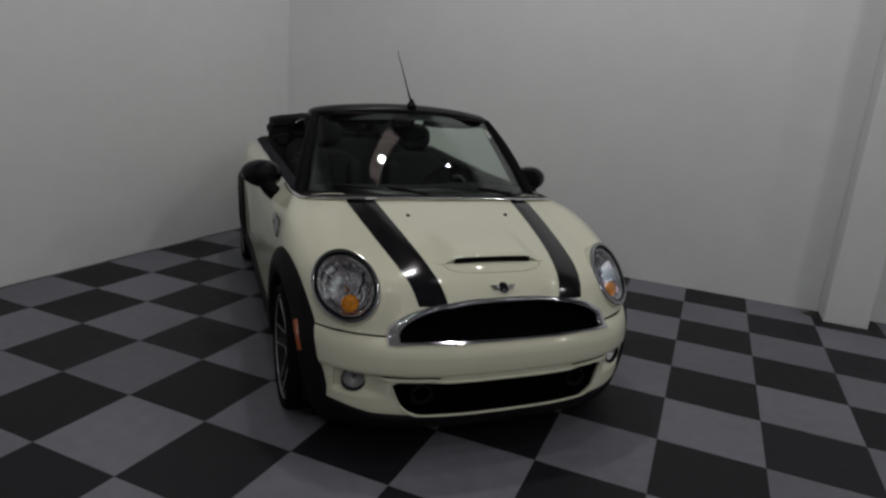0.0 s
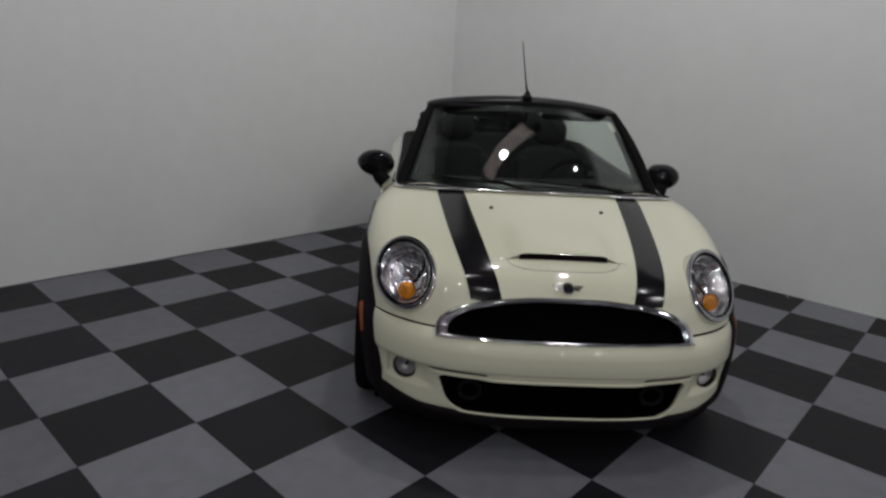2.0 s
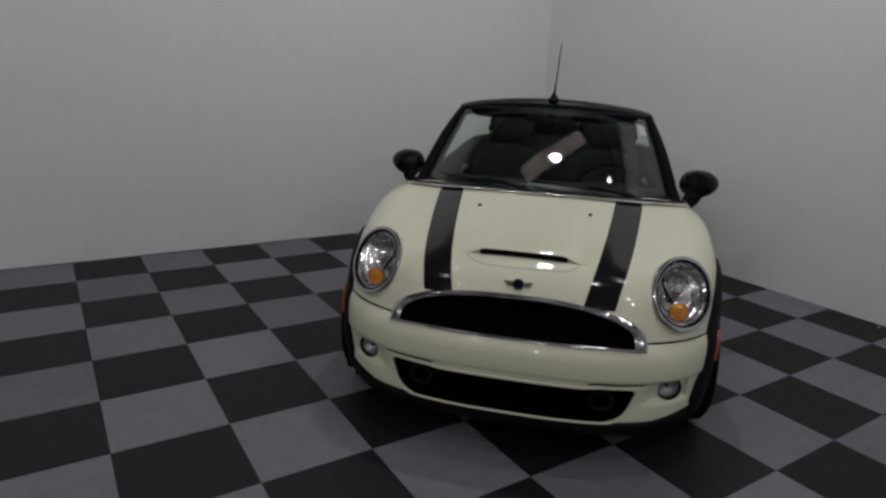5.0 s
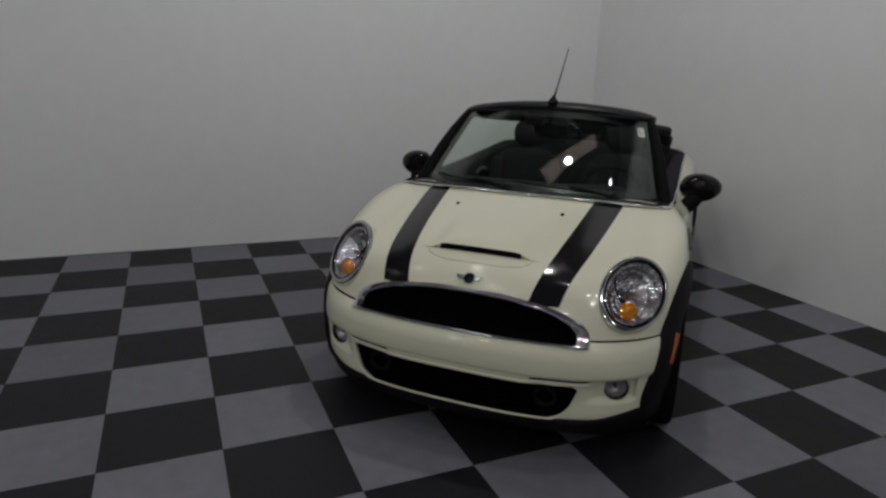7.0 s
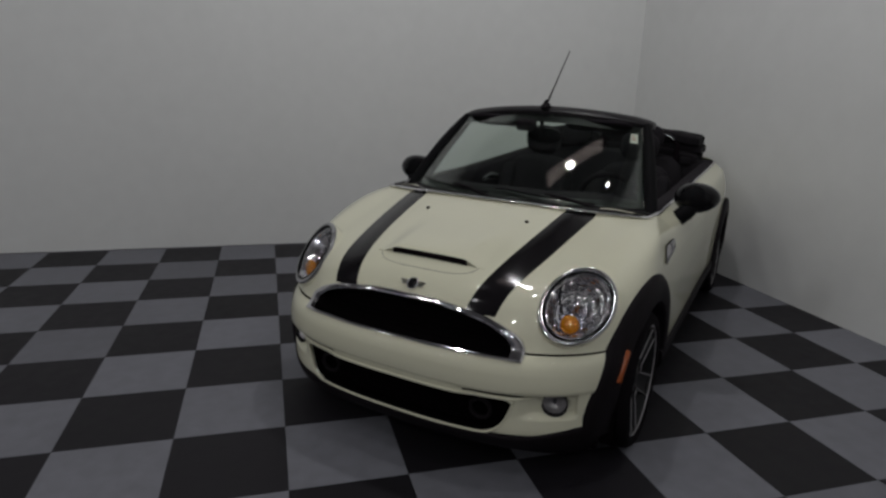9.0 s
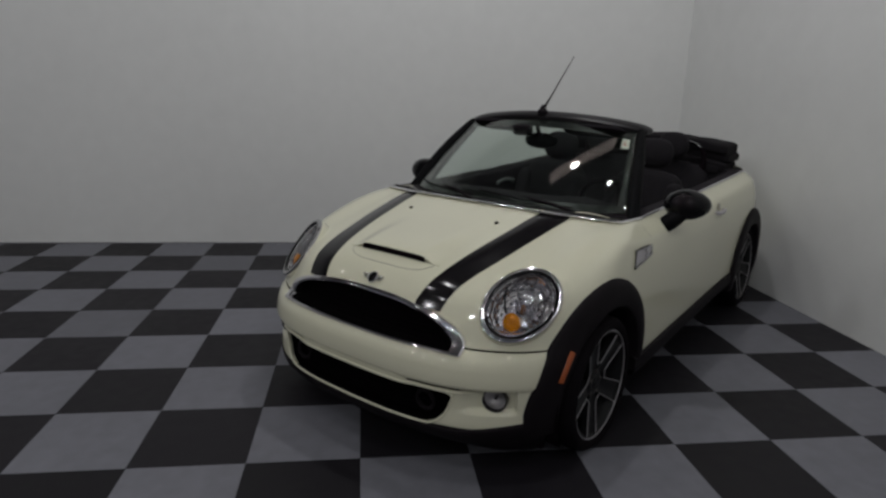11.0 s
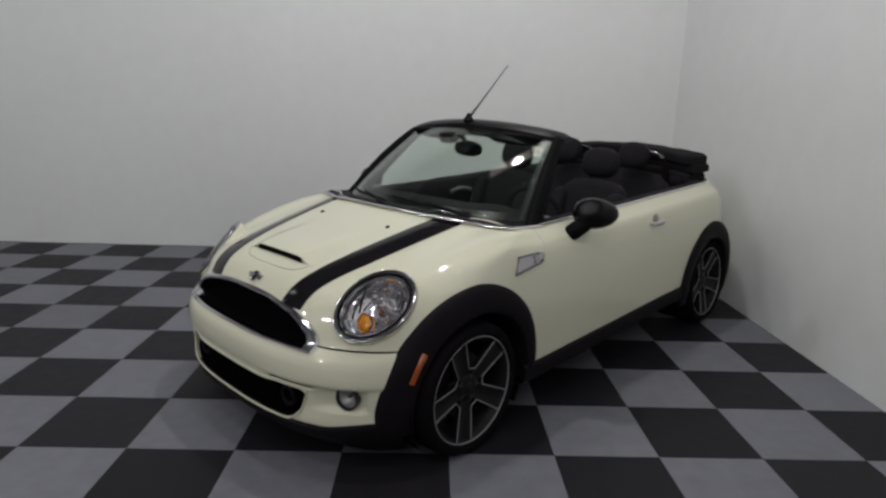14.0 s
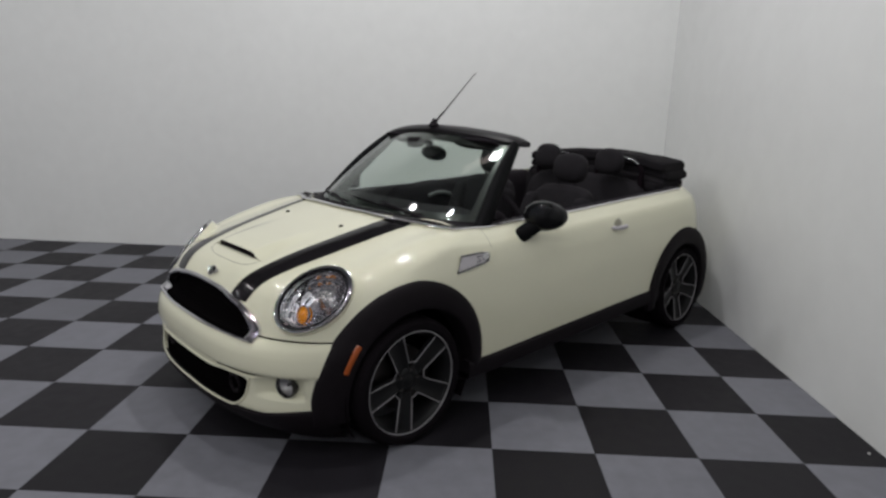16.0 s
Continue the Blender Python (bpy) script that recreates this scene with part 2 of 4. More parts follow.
CRUMB = material("white_crumb", (0.7, 0.7, 0.68), 0.8, scale=200.0, vary=0.2)
crumb_shape = ball((0, 0, 0), (0.007, 0.005, 0.004), 8, 6)
for v in crumb_shape.verts:
    v.co *= rng.uniform(0.8, 1.25)
crumb = tagged(link("floor_crumb", crumb_shape, CRUMB, True), "tiny white crumb on the floor beside the wall", "crumb")
crumb.matrix_world = pose(-0.557, 5.442, 0.003, 0, 0, 25)

# ---- the car ----
# Car axes: x ahead from the front axle, y to its left, z up.
CAR = pose(-1.0771, 2.8045, 0, 0, 0, -45.23)
car = thing("convertible_car", "cream two-door convertible car, black bonnet stripes, roof folded down", "car", CAR)
HUB_X, HUB_Z = 0.015, 0.2935
ARCH_RX = -2.36
WHEELS = ((0.040, 0.741, 0.0, -11), (-2.434, 0.730, 2.4, 0))
NOSE = curve([(0.12, 0.60), (0.15, 0.655), (0.20, 0.695), (0.26, 0.702), (0.34, 0.704), (0.40, 0.709), (0.44, 0.711), (0.47, 0.710), (0.49, 0.705), (0.505, 0.697), (0.518, 0.685), (0.532, 0.665), (0.545, 0.648), (0.56, 0.640), (0.60, 0.622), (0.62, 0.612), (0.67, 0.585), (0.70, 0.565), (0.74, 0.522), (0.78, 0.450), (0.82, 0.335), (0.86, 0.190), (0.90, 0.030), (0.925, -0.075), (0.945, -0.170), (0.975, -0.315)])
TAIL = curve([(0.12, -2.80), (0.25, -2.93), (0.45, -2.98), (0.60, -2.95), (0.80, -2.88), (0.945, -2.80)])
HALF = curve([(0.12, 0.79), (0.20, 0.820), (0.35, 0.836), (0.55, 0.838), (0.72, 0.828), (0.80, 0.812), (0.86, 0.795), (0.90, 0.768), (0.925, 0.745), (0.945, 0.72), (0.975, 0.68)])
TURN_X = curve([(0.12, 0.0), (0.60, -0.02), (0.80, -0.12), (0.90, -0.30), (0.945, -0.45), (0.975, -0.55)])
ROUND = curve([(0.12, 2.7), (0.40, 2.86), (0.55, 2.75), (0.70, 2.6), (0.80, 2.45), (0.90, 2.25), (0.945, 2.2)])
RIM_Z = 0.945


def half_width(x, z):
    """Half the body's width on its flank at x, z."""
    return HALF(z) + 0.008 * smooth(-1.5, -2.2, x) - 0.035 * smooth(-2.4, -2.95, x)


def recess(y, z):
    """The hollow round the fog lamps, under a sharp ledge of the bumper."""
    y = abs(y)
    hollow = smooth(0.27, 0.35, y) * (1 - smooth(0.70, 0.78, y)) * smooth(0.225, 0.30, z) * (1 - smooth(0.392, 0.397, z))
    pocket = smooth(0.50, 0.56, y) * (1 - smooth(0.672, 0.70, y)) * smooth(0.285, 0.31, z) * (1 - smooth(0.386, 0.398, z))
    groove = smooth(0.292, 0.312, y) * (1 - smooth(0.60, 0.66, y)) * smooth(0.362, 0.384, z) * (1 - smooth(0.391, 0.396, z))
    return 0.012 * float(hollow) + 0.034 * float(pocket) + 0.006 * float(groove) - 0.005 * float(smooth(0.400, 0.406, z) * (1 - smooth(0.42, 0.50, z)))


def shoulder(y, z):
    """How far the bonnet falls away outside its raised middle, on which the stripes end."""
    y = np.abs(y)
    inner = 0.262 + 0.112 * np.clip((0.56 - NOSE(z)) / 0.74, 0, 1) ** 0.55
    return 0.021 * smooth(0.69, 0.83, z) * smooth(inner + 0.02, inner + 0.17, y) * (1 - smooth(0.57, 0.72, y)) * (1 - 0.45 * smooth(0.92, 0.945, z))


def bulge(y, z):
    """The fullness of the nose over the ends of the grille."""
    y = np.abs(y)
    return 0.015 * smooth(0.12, 0.30, y) * (1 - smooth(0.42, 0.57, y)) * smooth(0.54, 0.62, z) * (1 - smooth(0.72, 0.80, z))


def nose_x(y, z):
    """The body's front surface at y, z."""
    hollow = recess(y, z) - bulge(y, z)
    z = z + shoulder(y, z)
    n, a = ROUND(z), TURN_X(z)
    return a + (NOSE(z) - a) * np.clip(1 - (np.abs(y) / HALF(z)) ** n, 0, 1) ** (1 / n) - hollow


def waist_drop(x, y, z):
    """The shoulder sinks from the bonnet's sides towards the doors."""
    return float((0.034 * smooth(-0.05, -0.55, x) + 0.013 * smooth(-0.6, -1.3, x)) * smooth(0.78, 0.945, z) * smooth(0.50, 0.72, abs(y)))


def lift(x, z):
    """The waistline and the sill rise towards the tail."""
    return z - waist_drop(x, 1.0, z) + max(0.0, -(x + 0.45)) * (0.038 + 0.006 * (z - 0.3) / 0.645)


def hood_z(x, y):
    """The height of the bonnet over x, y."""
    lo, hi = 0.57, 0.945
    for _ in range(30):
        mid = (lo + hi) / 2
        lo, hi = (mid, hi) if float(nose_x(y, mid)) > x else (lo, mid)
    return lo - waist_drop(x, y, lo)


def skin_normal(y, z):
    """The outward direction of the front surface at y, z."""
    e = 2e-3
    p = [Vector((float(nose_x(yy, zz)), yy, zz)) for yy, zz in ((y + e, z), (y - e, z), (y, z + e), (y, z - e))]
    n = (p[0] - p[1]).cross(p[2] - p[3]).normalized()
    return n if n.x + n.z > 0 else -n


def flare_reach(hx, angle):
    """The outer radius of the wheel arch trim at an angle, in degrees from straight ahead."""
    angle = (angle + 90) % 360 - 90
    return float(np.interp(angle, [-40, 0, 45, 90, 140, 180, 220], [0.465, 0.463, 0.455, 0.460, 0.430, 0.398, 0.390] if hx > -1 else [0.410, 0.415, 0.430, 0.448, 0.440, 0.425, 0.42]))


def body_point(x_or_angle, z, zone, side):
    """A place on the skin. zone: front (angle 0 centre to 1 flank), flank (x) or tail (angle)."""
    if zone == "flank":
        return (x_or_angle, side * float(half_width(x_or_angle, z)), lift(x_or_angle, z))
    n = float(ROUND(z)) if zone == "front" else 3.0
    c, s = math.cos(x_or_angle * math.pi / 2), math.sin(x_or_angle * math.pi / 2)
    a = float(TURN_X(z)) if zone == "front" else -2.25
    end = float(NOSE(z)) if zone == "front" else float(TAIL(z))
    w = float(half_width(a, z))
    x, y = a + (end - a) * max(c, 0) ** (2 / n), side * w * max(s, 0) ** (2 / n)
    if zone == "front":
        x = float(nose_x(y, z)) if abs(y) < 0.72 and c > 0.2 else x - recess(y, z)
        return (x, y, z - waist_drop(x, y, z))
    return (x, y, lift(x, z))


def skin(levels, stops):
    """Rows of the skin at the heights; stops: a list of (zone, value, side) from one end to the other."""
    return [[body_point(v, z, zone, side) for zone, v, side in stops] for z in levels]


def front_stops(n=56):
    """From the centre of the nose to the door's front edge on each side, right to left."""
    arc = [("front", 1 - (1 - k / n) ** 1.0, 1) for k in range(n + 1)]
    return [("front", v, -1) for _, v, _ in arc[:0:-1]] + arc


def arch_gap(p, grow=0.0):
    """Signed distance to the wheel cut-outs, in x and z."""
    return min(math.hypot(p[0] - hx, p[2] - HUB_Z) + 0.03 - grow - flare_reach(hx, math.degrees(math.atan2(p[2] - HUB_Z, p[0] - hx))) for hx in (HUB_X, ARCH_RX))


def cut(bm, gap, snap=None):
    """Removes the faces that lie inside gap(p) < 0, and draws the ragged edge onto the border."""
    dead = [f for f in bm.faces if all(gap(v.co) < 0 for v in f.verts)]
    bmesh.ops.delete(bm, geom=dead, context="FACES")
    if snap:
        for v in bm.verts:
            if v.is_boundary and gap(v.co) < 0:
                for _ in range(4):
                    d, e = gap(v.co), 1e-4
                    axes = (1, 2) if snap == "yz" else (0, 2)
                    g = [(gap(v.co + Vector([e if k == a else 0 for k in range(3)])) - d) / e for a in axes]
                    size = max(g[0] ** 2 + g[1] ** 2, 1e-6)
                    for a, q in zip(axes, g):
                        v.co[a] -= d * q / size
                    if snap == "yz":
                        v.co.x = float(nose_x(v.co.y, v.co.z))
                    else:
                        v.co.y = math.copysign(float(half_width(v.co.x, v.co.z)), v.co.y)
    return bm


def rounded(p, y0, y1, z0, z1, r, lean=0.0):
    """Signed distance to a rounded box in y and z whose sides lean in with height."""
    zc, yc = (z0 + z1) / 2, (y0 + y1) / 2
    r = r[0] if p[2] > zc else r[1]
    y = (p[1] - yc) * (1 + lean * (p[2] - z0))
    qy, qz = abs(y) - (y1 - y0) / 2 + r, abs(p[2] - zc) - (z1 - z0) / 2 + r
    return math.hypot(max(qy, 0), max(qz, 0)) + min(max(qy, qz), 0) - r


GRILLE_W, GRILLE_Z, GRILLE_H, GRILLE_N = 0.507, 0.518, 0.156, 2.6


def grille_gap(p):
    """A flat-bottomed opening under a rounded arch."""
    if p[0] <= 0.3:
        return 1.0
    g = ((abs(p[1]) / GRILLE_W) ** GRILLE_N + max((p[2] - GRILLE_Z) / GRILLE_H, 0.0) ** GRILLE_N) ** (1 / GRILLE_N) - 1
    return max(g * 0.13, GRILLE_Z - p[2])


def fog_gap(p):
    return math.hypot((abs(p[1]) - 0.618) / 0.92, p[2] - 0.347) - 0.045 if p[0] > 0.1 else 1.0


def intake_gap(p):
    return rounded((p[0], p[1] , p[2]), -0.446, 0.446, 0.222, 0.372, (0.032, 0.072), -0.70) if p[0] > 0.3 else 1.0


# headlamp: a leaning oval, long towards the wing
LAMP_A, LAMP_B = 0.1305, 0.1784
LAMP_C = Vector((0.4125, 0.6336, 0.6995))
LAMP_N = Vector((math.cos(radians(39)) * math.cos(radians(34)), math.cos(radians(39)) * math.sin(radians(34)), math.sin(radians(39))))
LAMP_H = Vector((0, 0, 1)).cross(LAMP_N).normalized()
LAMP_V = LAMP_N.cross(LAMP_H)
LAMP_T = LAMP_H * 0.696 - LAMP_V * 0.718
LAMP_U = LAMP_H * 0.718 + LAMP_V * 0.696


def cut_lamps(bm):
    """Opens the skin for the headlamps, and draws the edge out to the lamp's border."""
    def inside(v):
        d = Vector((v.co.x, abs(v.co.y), v.co.z)) - LAMP_C
        r = math.hypot(d.dot(LAMP_T) / LAMP_A, d.dot(LAMP_U) / LAMP_B)
        return (r, d) if r < 0.97 and -0.06 < d.dot(LAMP_N) < 0.1 else None
    bmesh.ops.delete(bm, geom=[f for f in bm.faces if all(inside(v) for v in f.verts)], context="FACES")
    for v in bm.verts:
        hit = inside(v) if v.is_boundary and v.co.x > 0.1 else None
        if hit:
            r, d = hit
            flat = d - LAMP_N * d.dot(LAMP_N)
            p = LAMP_C + flat * (0.97 / r) + LAMP_N * min(d.dot(LAMP_N), 0.004)
            v.co = (p.x, math.copysign(p.y, v.co.y), p.z)
    return bm


SEAM = 0.540
DOOR_X0, DOOR_X1 = -0.46, -1.62


def flank_rows(levels, x0, x1, n, side):
    """Rows of the flank between x0 and x1; x0 may be the bend of the nose."""
    rows = []
    for z in levels:
        a = x0 if x0 is not None else float(TURN_X(z))
        a = max(a, x1 + 0.01)
        xs = [a + (x1 - a) * k / n for k in range(n + 1)]
        rows.append([(x, side * float(half_width(x, z)), lift(x, z)) for x in xs])
    return rows


def fix_out(bm):
    """Turns the faces of a sheet to look away from the car's middle."""
    bm.normal_update()
    out = sum((f.normal.dot(f.calc_center_median() - Vector((-1.1, 0, 0.5))) for f in bm.faces))
    if out < 0:
        bmesh.ops.reverse_faces(bm, faces=bm.faces[:])
    return bm


def front_clip(z_levels):
    stops = front_stops()
    rows = []
    for z in z_levels:
        mid = [body_point(v, z, zone, s) for zone, v, s in stops]
        a, m = float(TURN_X(z)), 14
        end = min(DOOR_X0 + 0.0007, a - 0.005)
        tail = [(x, float(half_width(x, z)), lift(x, z)) for x in (a + (end - a) * k / m for k in range(1, m + 1))]
        rows.append([(x, -y, h) for x, y, h in tail[::-1]] + mid + tail)
    return rows


# bonnet with the front wings, and the bumper below
def wing_rows(levels):
    """The wings behind the front wheels, below the bonnet's seam height."""
    rows = []
    for z in levels:
        a, m = float(TURN_X(z)), 14
        end = min(DOOR_X0 + 0.0007, a - 0.005)
        rows.append([(a + (end - a) * k / m, float(half_width(a + (end - a) * k / m, z)), z) for k in range(m + 1)])
    return rows


top_levels = [SEAM + 0.003 + (0.70 - SEAM) * k / 14 for k in range(14)] + [z for z in np.interp(np.linspace(0.545, -0.168, 46), NOSE(np.linspace(0.945, 0.70, 200)), np.linspace(0.945, 0.70, 200))]
bonnet = grid(front_clip(top_levels))
wing = wing_rows([0.29 + (SEAM + 0.003 - 0.29) * k / 20 for k in range(21)])
merge(bonnet, grid(wing))
merge(bonnet, grid([[(x, -y, z) for x, y, z in r] for r in wing]))
bmesh.ops.remove_doubles(bonnet, verts=bonnet.verts[:], dist=0.0005)
bmesh.ops.recalc_face_normals(bonnet, faces=bonnet.faces[:])
bonnet = fix_out(cut_lamps(cut(cut(bonnet, arch_gap), grille_gap, "yz")))
hood = part("bonnet", bonnet, CREAM, car, "cream bonnet and wings")
shell(hood, 0.012, rim=False)
low_levels = [0.225 + (SEAM - 0.003 - 0.225) * k / 60 for k in range(61)]
bm = cut(cut(cut(cut(grid(front_clip(low_levels)), arch_gap), intake_gap, "yz"), grille_gap, "yz"), fog_gap, "yz")
bmesh.ops.delete(bm, geom=[f for f in bm.faces if f.calc_center_median().x < HUB_X + 0.1], context="FACES")
bumper = shell(part("front_bumper", fix_out(bm), CREAM, car, "cream front bumper"), 0.014)
# doors and rear quarters
for side in (1, -1):
    levels = [0.29 + (RIM_Z - 0.29) * k / 50 for k in range(51)]
    bm = fix_out(grid([flank_rows([z], min(DOOR_X0 - 0.0007, float(TURN_X(z)) - 0.008), DOOR_X1 + 0.0006, 40, side)[0] for z in levels]))
    shell(part("door", bm, CREAM, car, "cream door"), 0.02, rim=False)
    bm = grid(flank_rows(levels, DOOR_X1 - 0.0006, -2.25, 30, side))
    bm2 = grid(skin(levels, [("tail", 1 - k / 30, side) for k in range(31)]))
    merge(bm, bm2)
    bmesh.ops.remove_doubles(bm, verts=bm.verts[:], dist=0.004)
    shell(part("rear_quarter", fix_out(cut(bm, arch_gap)), CREAM, car, "cream rear quarter panel"), 0.012, rim=False)
    # dark inner shell that closes the shut lines
    bm = grid([[(x, y - side * 0.022, z) for x, y, z in r] for r in flank_rows(levels[:-2], -0.30, -2.3, 60, side)])
    part("inner_panel", cut(bm, lambda p: arch_gap(p, 0.02)), LINER, car)


HEADER = material("black_header_paint", (0.007, 0.006, 0.0075), 0.42, spec=0.3)
SATIN = material("black_satin_trim", (0.0043, 0.0043, 0.0049), 0.6, spec=0.06)


# windscreen and its frame
def screen(u, v, out=0.0):
    """A place on the windscreen: u across (-1 right to 1 left), v up."""
    base = Vector((-0.22 - 0.31 * abs(u) ** 3.0, 0.685 * u, 0.938 - 0.02 * u * u))
    top = Vector((-0.795 - 0.10 * abs(u) ** 2.2, 0.545 * u, 1.352 - 0.05 * u * u))
    p = base.lerp(top, v)
    bow = 0.015 * math.sin(math.pi * min(max(v, 0), 1))
    return p + Vector((0.62, 0.25 * u, 0.75)).normalized() * (bow + out)


pane = part("windscreen", grid([[tuple(screen(-0.97 + 1.94 * i / 40, j / 16)) for i in range(41)] for j in range(17)]), GLASS, car, "raked clear windscreen glass")
shell(pane, 0.005)
pane.visible_shadow = False
for side in (1, -1):
    part("windscreen_pillar", tube([screen(side * 0.985, -0.11 + 1.10 * k / 14, -0.018) for k in range(15)], [0.044 - 0.016 * (k / 14) ** 3 for k in range(15)], 14, squash=(0.85, 1.2)), SATIN, car, "black windscreen pillar")
rows = []
for i in range(41):
    u = -1.03 + 2.06 * i / 40
    p = screen(u, 1.0)
    prof = [(0.02, -0.022), (0.025, 0.0), (0.012, 0.014), (-0.04, 0.026), (-0.09, 0.026), (-0.125, 0.012), (-0.13, -0.01), (-0.115, -0.028), (-0.05, -0.03)]
    k = max(1 - (abs(u) / 1.06) ** 14, 0.06) ** 0.5
    rows.append([(p.x - 0.05 + (a + 0.05) * k, p.y, p.z - 0.004 + (b + 0.004) * k) for a, b in prof])
bm = grid(rows, wrap=True)
bm.verts.ensure_lookup_table()
bm.faces.new(bm.verts[:9]), bm.faces.new(bm.verts[-9:])
bmesh.ops.recalc_face_normals(bm, faces=bm.faces[:])
part("windscreen_header", bm, HEADER, car, "black windscreen header rail")


# dark masses that close the car below and inside
part("underbody", box(-2.75, 0.40, -0.56, 0.56, 0.17, 0.32, 0.03), LINER, car, "black underbody")
part("engine_bay", box(-0.30, 0.36, -0.50, 0.50, 0.32, 0.62, 0.03), LINER, car, "black engine bay behind the grille")
for hx in (HUB_X, ARCH_RX):
    for side in (1, -1):
        rows = [[(hx + 0.355 * math.cos(radians(a)), side * y, HUB_Z + 0.355 * math.sin(radians(a))) for y in (0.50, 0.70, 0.80)] for a in range(-30, 216, 6)]
        part("wheel_housing", grid(rows), LINER, car, "black wheel housing")
        bm = grid([[(hx + r * math.cos(radians(a)), side * 0.50, HUB_Z + r * math.sin(radians(a))) for r in (0.0, 0.355)] for a in range(-30, 216, 6)])
        part("wheel_housing", bm, LINER, car, "black wheel housing")

# black lower lip and sills
rows = []
for r in front_clip([0.12, 0.135, 0.15, 0.165, 0.185, 0.205, 0.222]):
    rows.append([(x + 0.006, y * 1.006, 0.12 - 0.022 * float(smooth(0.35, 0.70, abs(y))) + (z - 0.12) * (0.102 + 0.056 * float(smooth(0.45, 0.74, abs(y)))) / 0.102) for x, y, z in r])
bm = cut(grid(rows), lambda p: arch_gap(p, -0.05))
bmesh.ops.delete(bm, geom=[f for f in bm.faces if f.calc_center_median().x < HUB_X + 0.2], context="FACES")
shell(part("front_lip", fix_out(bm), PLASTIC, car, "black plastic front lip"), 0.02)
for side in (1, -1):
    rows = []
    for k in range(31):
        x = -0.30 - 1.76 * k / 30
        y, t = float(half_width(x, 0.3)), lift(x, 0.3)
        rows.append([(x, side * (y + a), t + b) for a, b in ((-0.03, 0.004), (0.004, 0.004), (0.014, -0.006), (0.016, -0.05), (0.004, -0.085), (-0.05, -0.105), (-0.2, -0.105))])
    part("sill_trim", fix_out(grid(rows)), PLASTIC, car, "black plastic sill trim")
    # unseen filler, added to darken the gap between the lip and the front wheel
    part("wheel_gap_filler", box(0.345, 0.372, min(side * 0.50, side * 0.745), max(side * 0.50, side * 0.745), 0.105, 0.24, 0.008), LINER, car, "black filler added ahead of the front wheel")


# wheel arch trim
def flare(hx, side, a0, a1, n=60):
    rows = []
    for k in range(n + 1):
        deg = a0 + (a1 - a0) * k / n
        t, far = radians(deg), flare_reach(hx, deg)
        ring = []
        for r, out in ((0.330, -0.10), (0.330, -0.004), (0.336, 0.010), (0.348, 0.016), (far - 0.035, 0.018), (far - 0.012, 0.014), (far - 0.002, 0.006), (far, -0.012)):
            x, z = hx + r * math.cos(t), HUB_Z + r * math.sin(t)
            zz = min(max(z, 0.16), 0.9)
            y = float(half_width(x, zz))
            a, nose = float(TURN_X(zz)), float(NOSE(zz))
            if x > a:
                f = min((x - a) / (nose - a), 0.999)
                y = float(HALF(zz)) * (1 - f ** float(ROUND(zz))) ** (1 / float(ROUND(zz)))
            ring.append((x, side * (y + out + (0.008 if hx < -1 and out > 0 else 0.0)), z))
        rows.append(ring)
    return fix_out(grid(rows))


for hx, a0, a1 in ((HUB_X, -17, 190), (ARCH_RX, -10, 205)):
    for side in (1, -1):
        trim = part("wheel_arch_trim", flare(hx, side, a0, a1), PLASTIC, car, "black plastic wheel arch trim")
        if hx == HUB_X:
            rows = []
            for k in range(13):
                t = radians(19 + 19 * k / 12)
                ring = []
                for r, out in ((0.367, 0.012), (0.369, 0.022), (0.377, 0.025), (0.385, 0.022), (0.387, 0.012)):
                    x, z = hx + r * math.cos(t), HUB_Z + r * math.sin(t)
                    f = min((x - float(TURN_X(z))) / (float(NOSE(z)) - float(TURN_X(z))), 0.999)
                    y = float(HALF(z)) * (1 - f ** float(ROUND(z))) ** (1 / float(ROUND(z)))
                    ring.append((x, side * (y + out), z))
                rows.append(ring)
            part("side_marker", fix_out(grid(rows)), MARKER, trim, "orange side marker reflector")


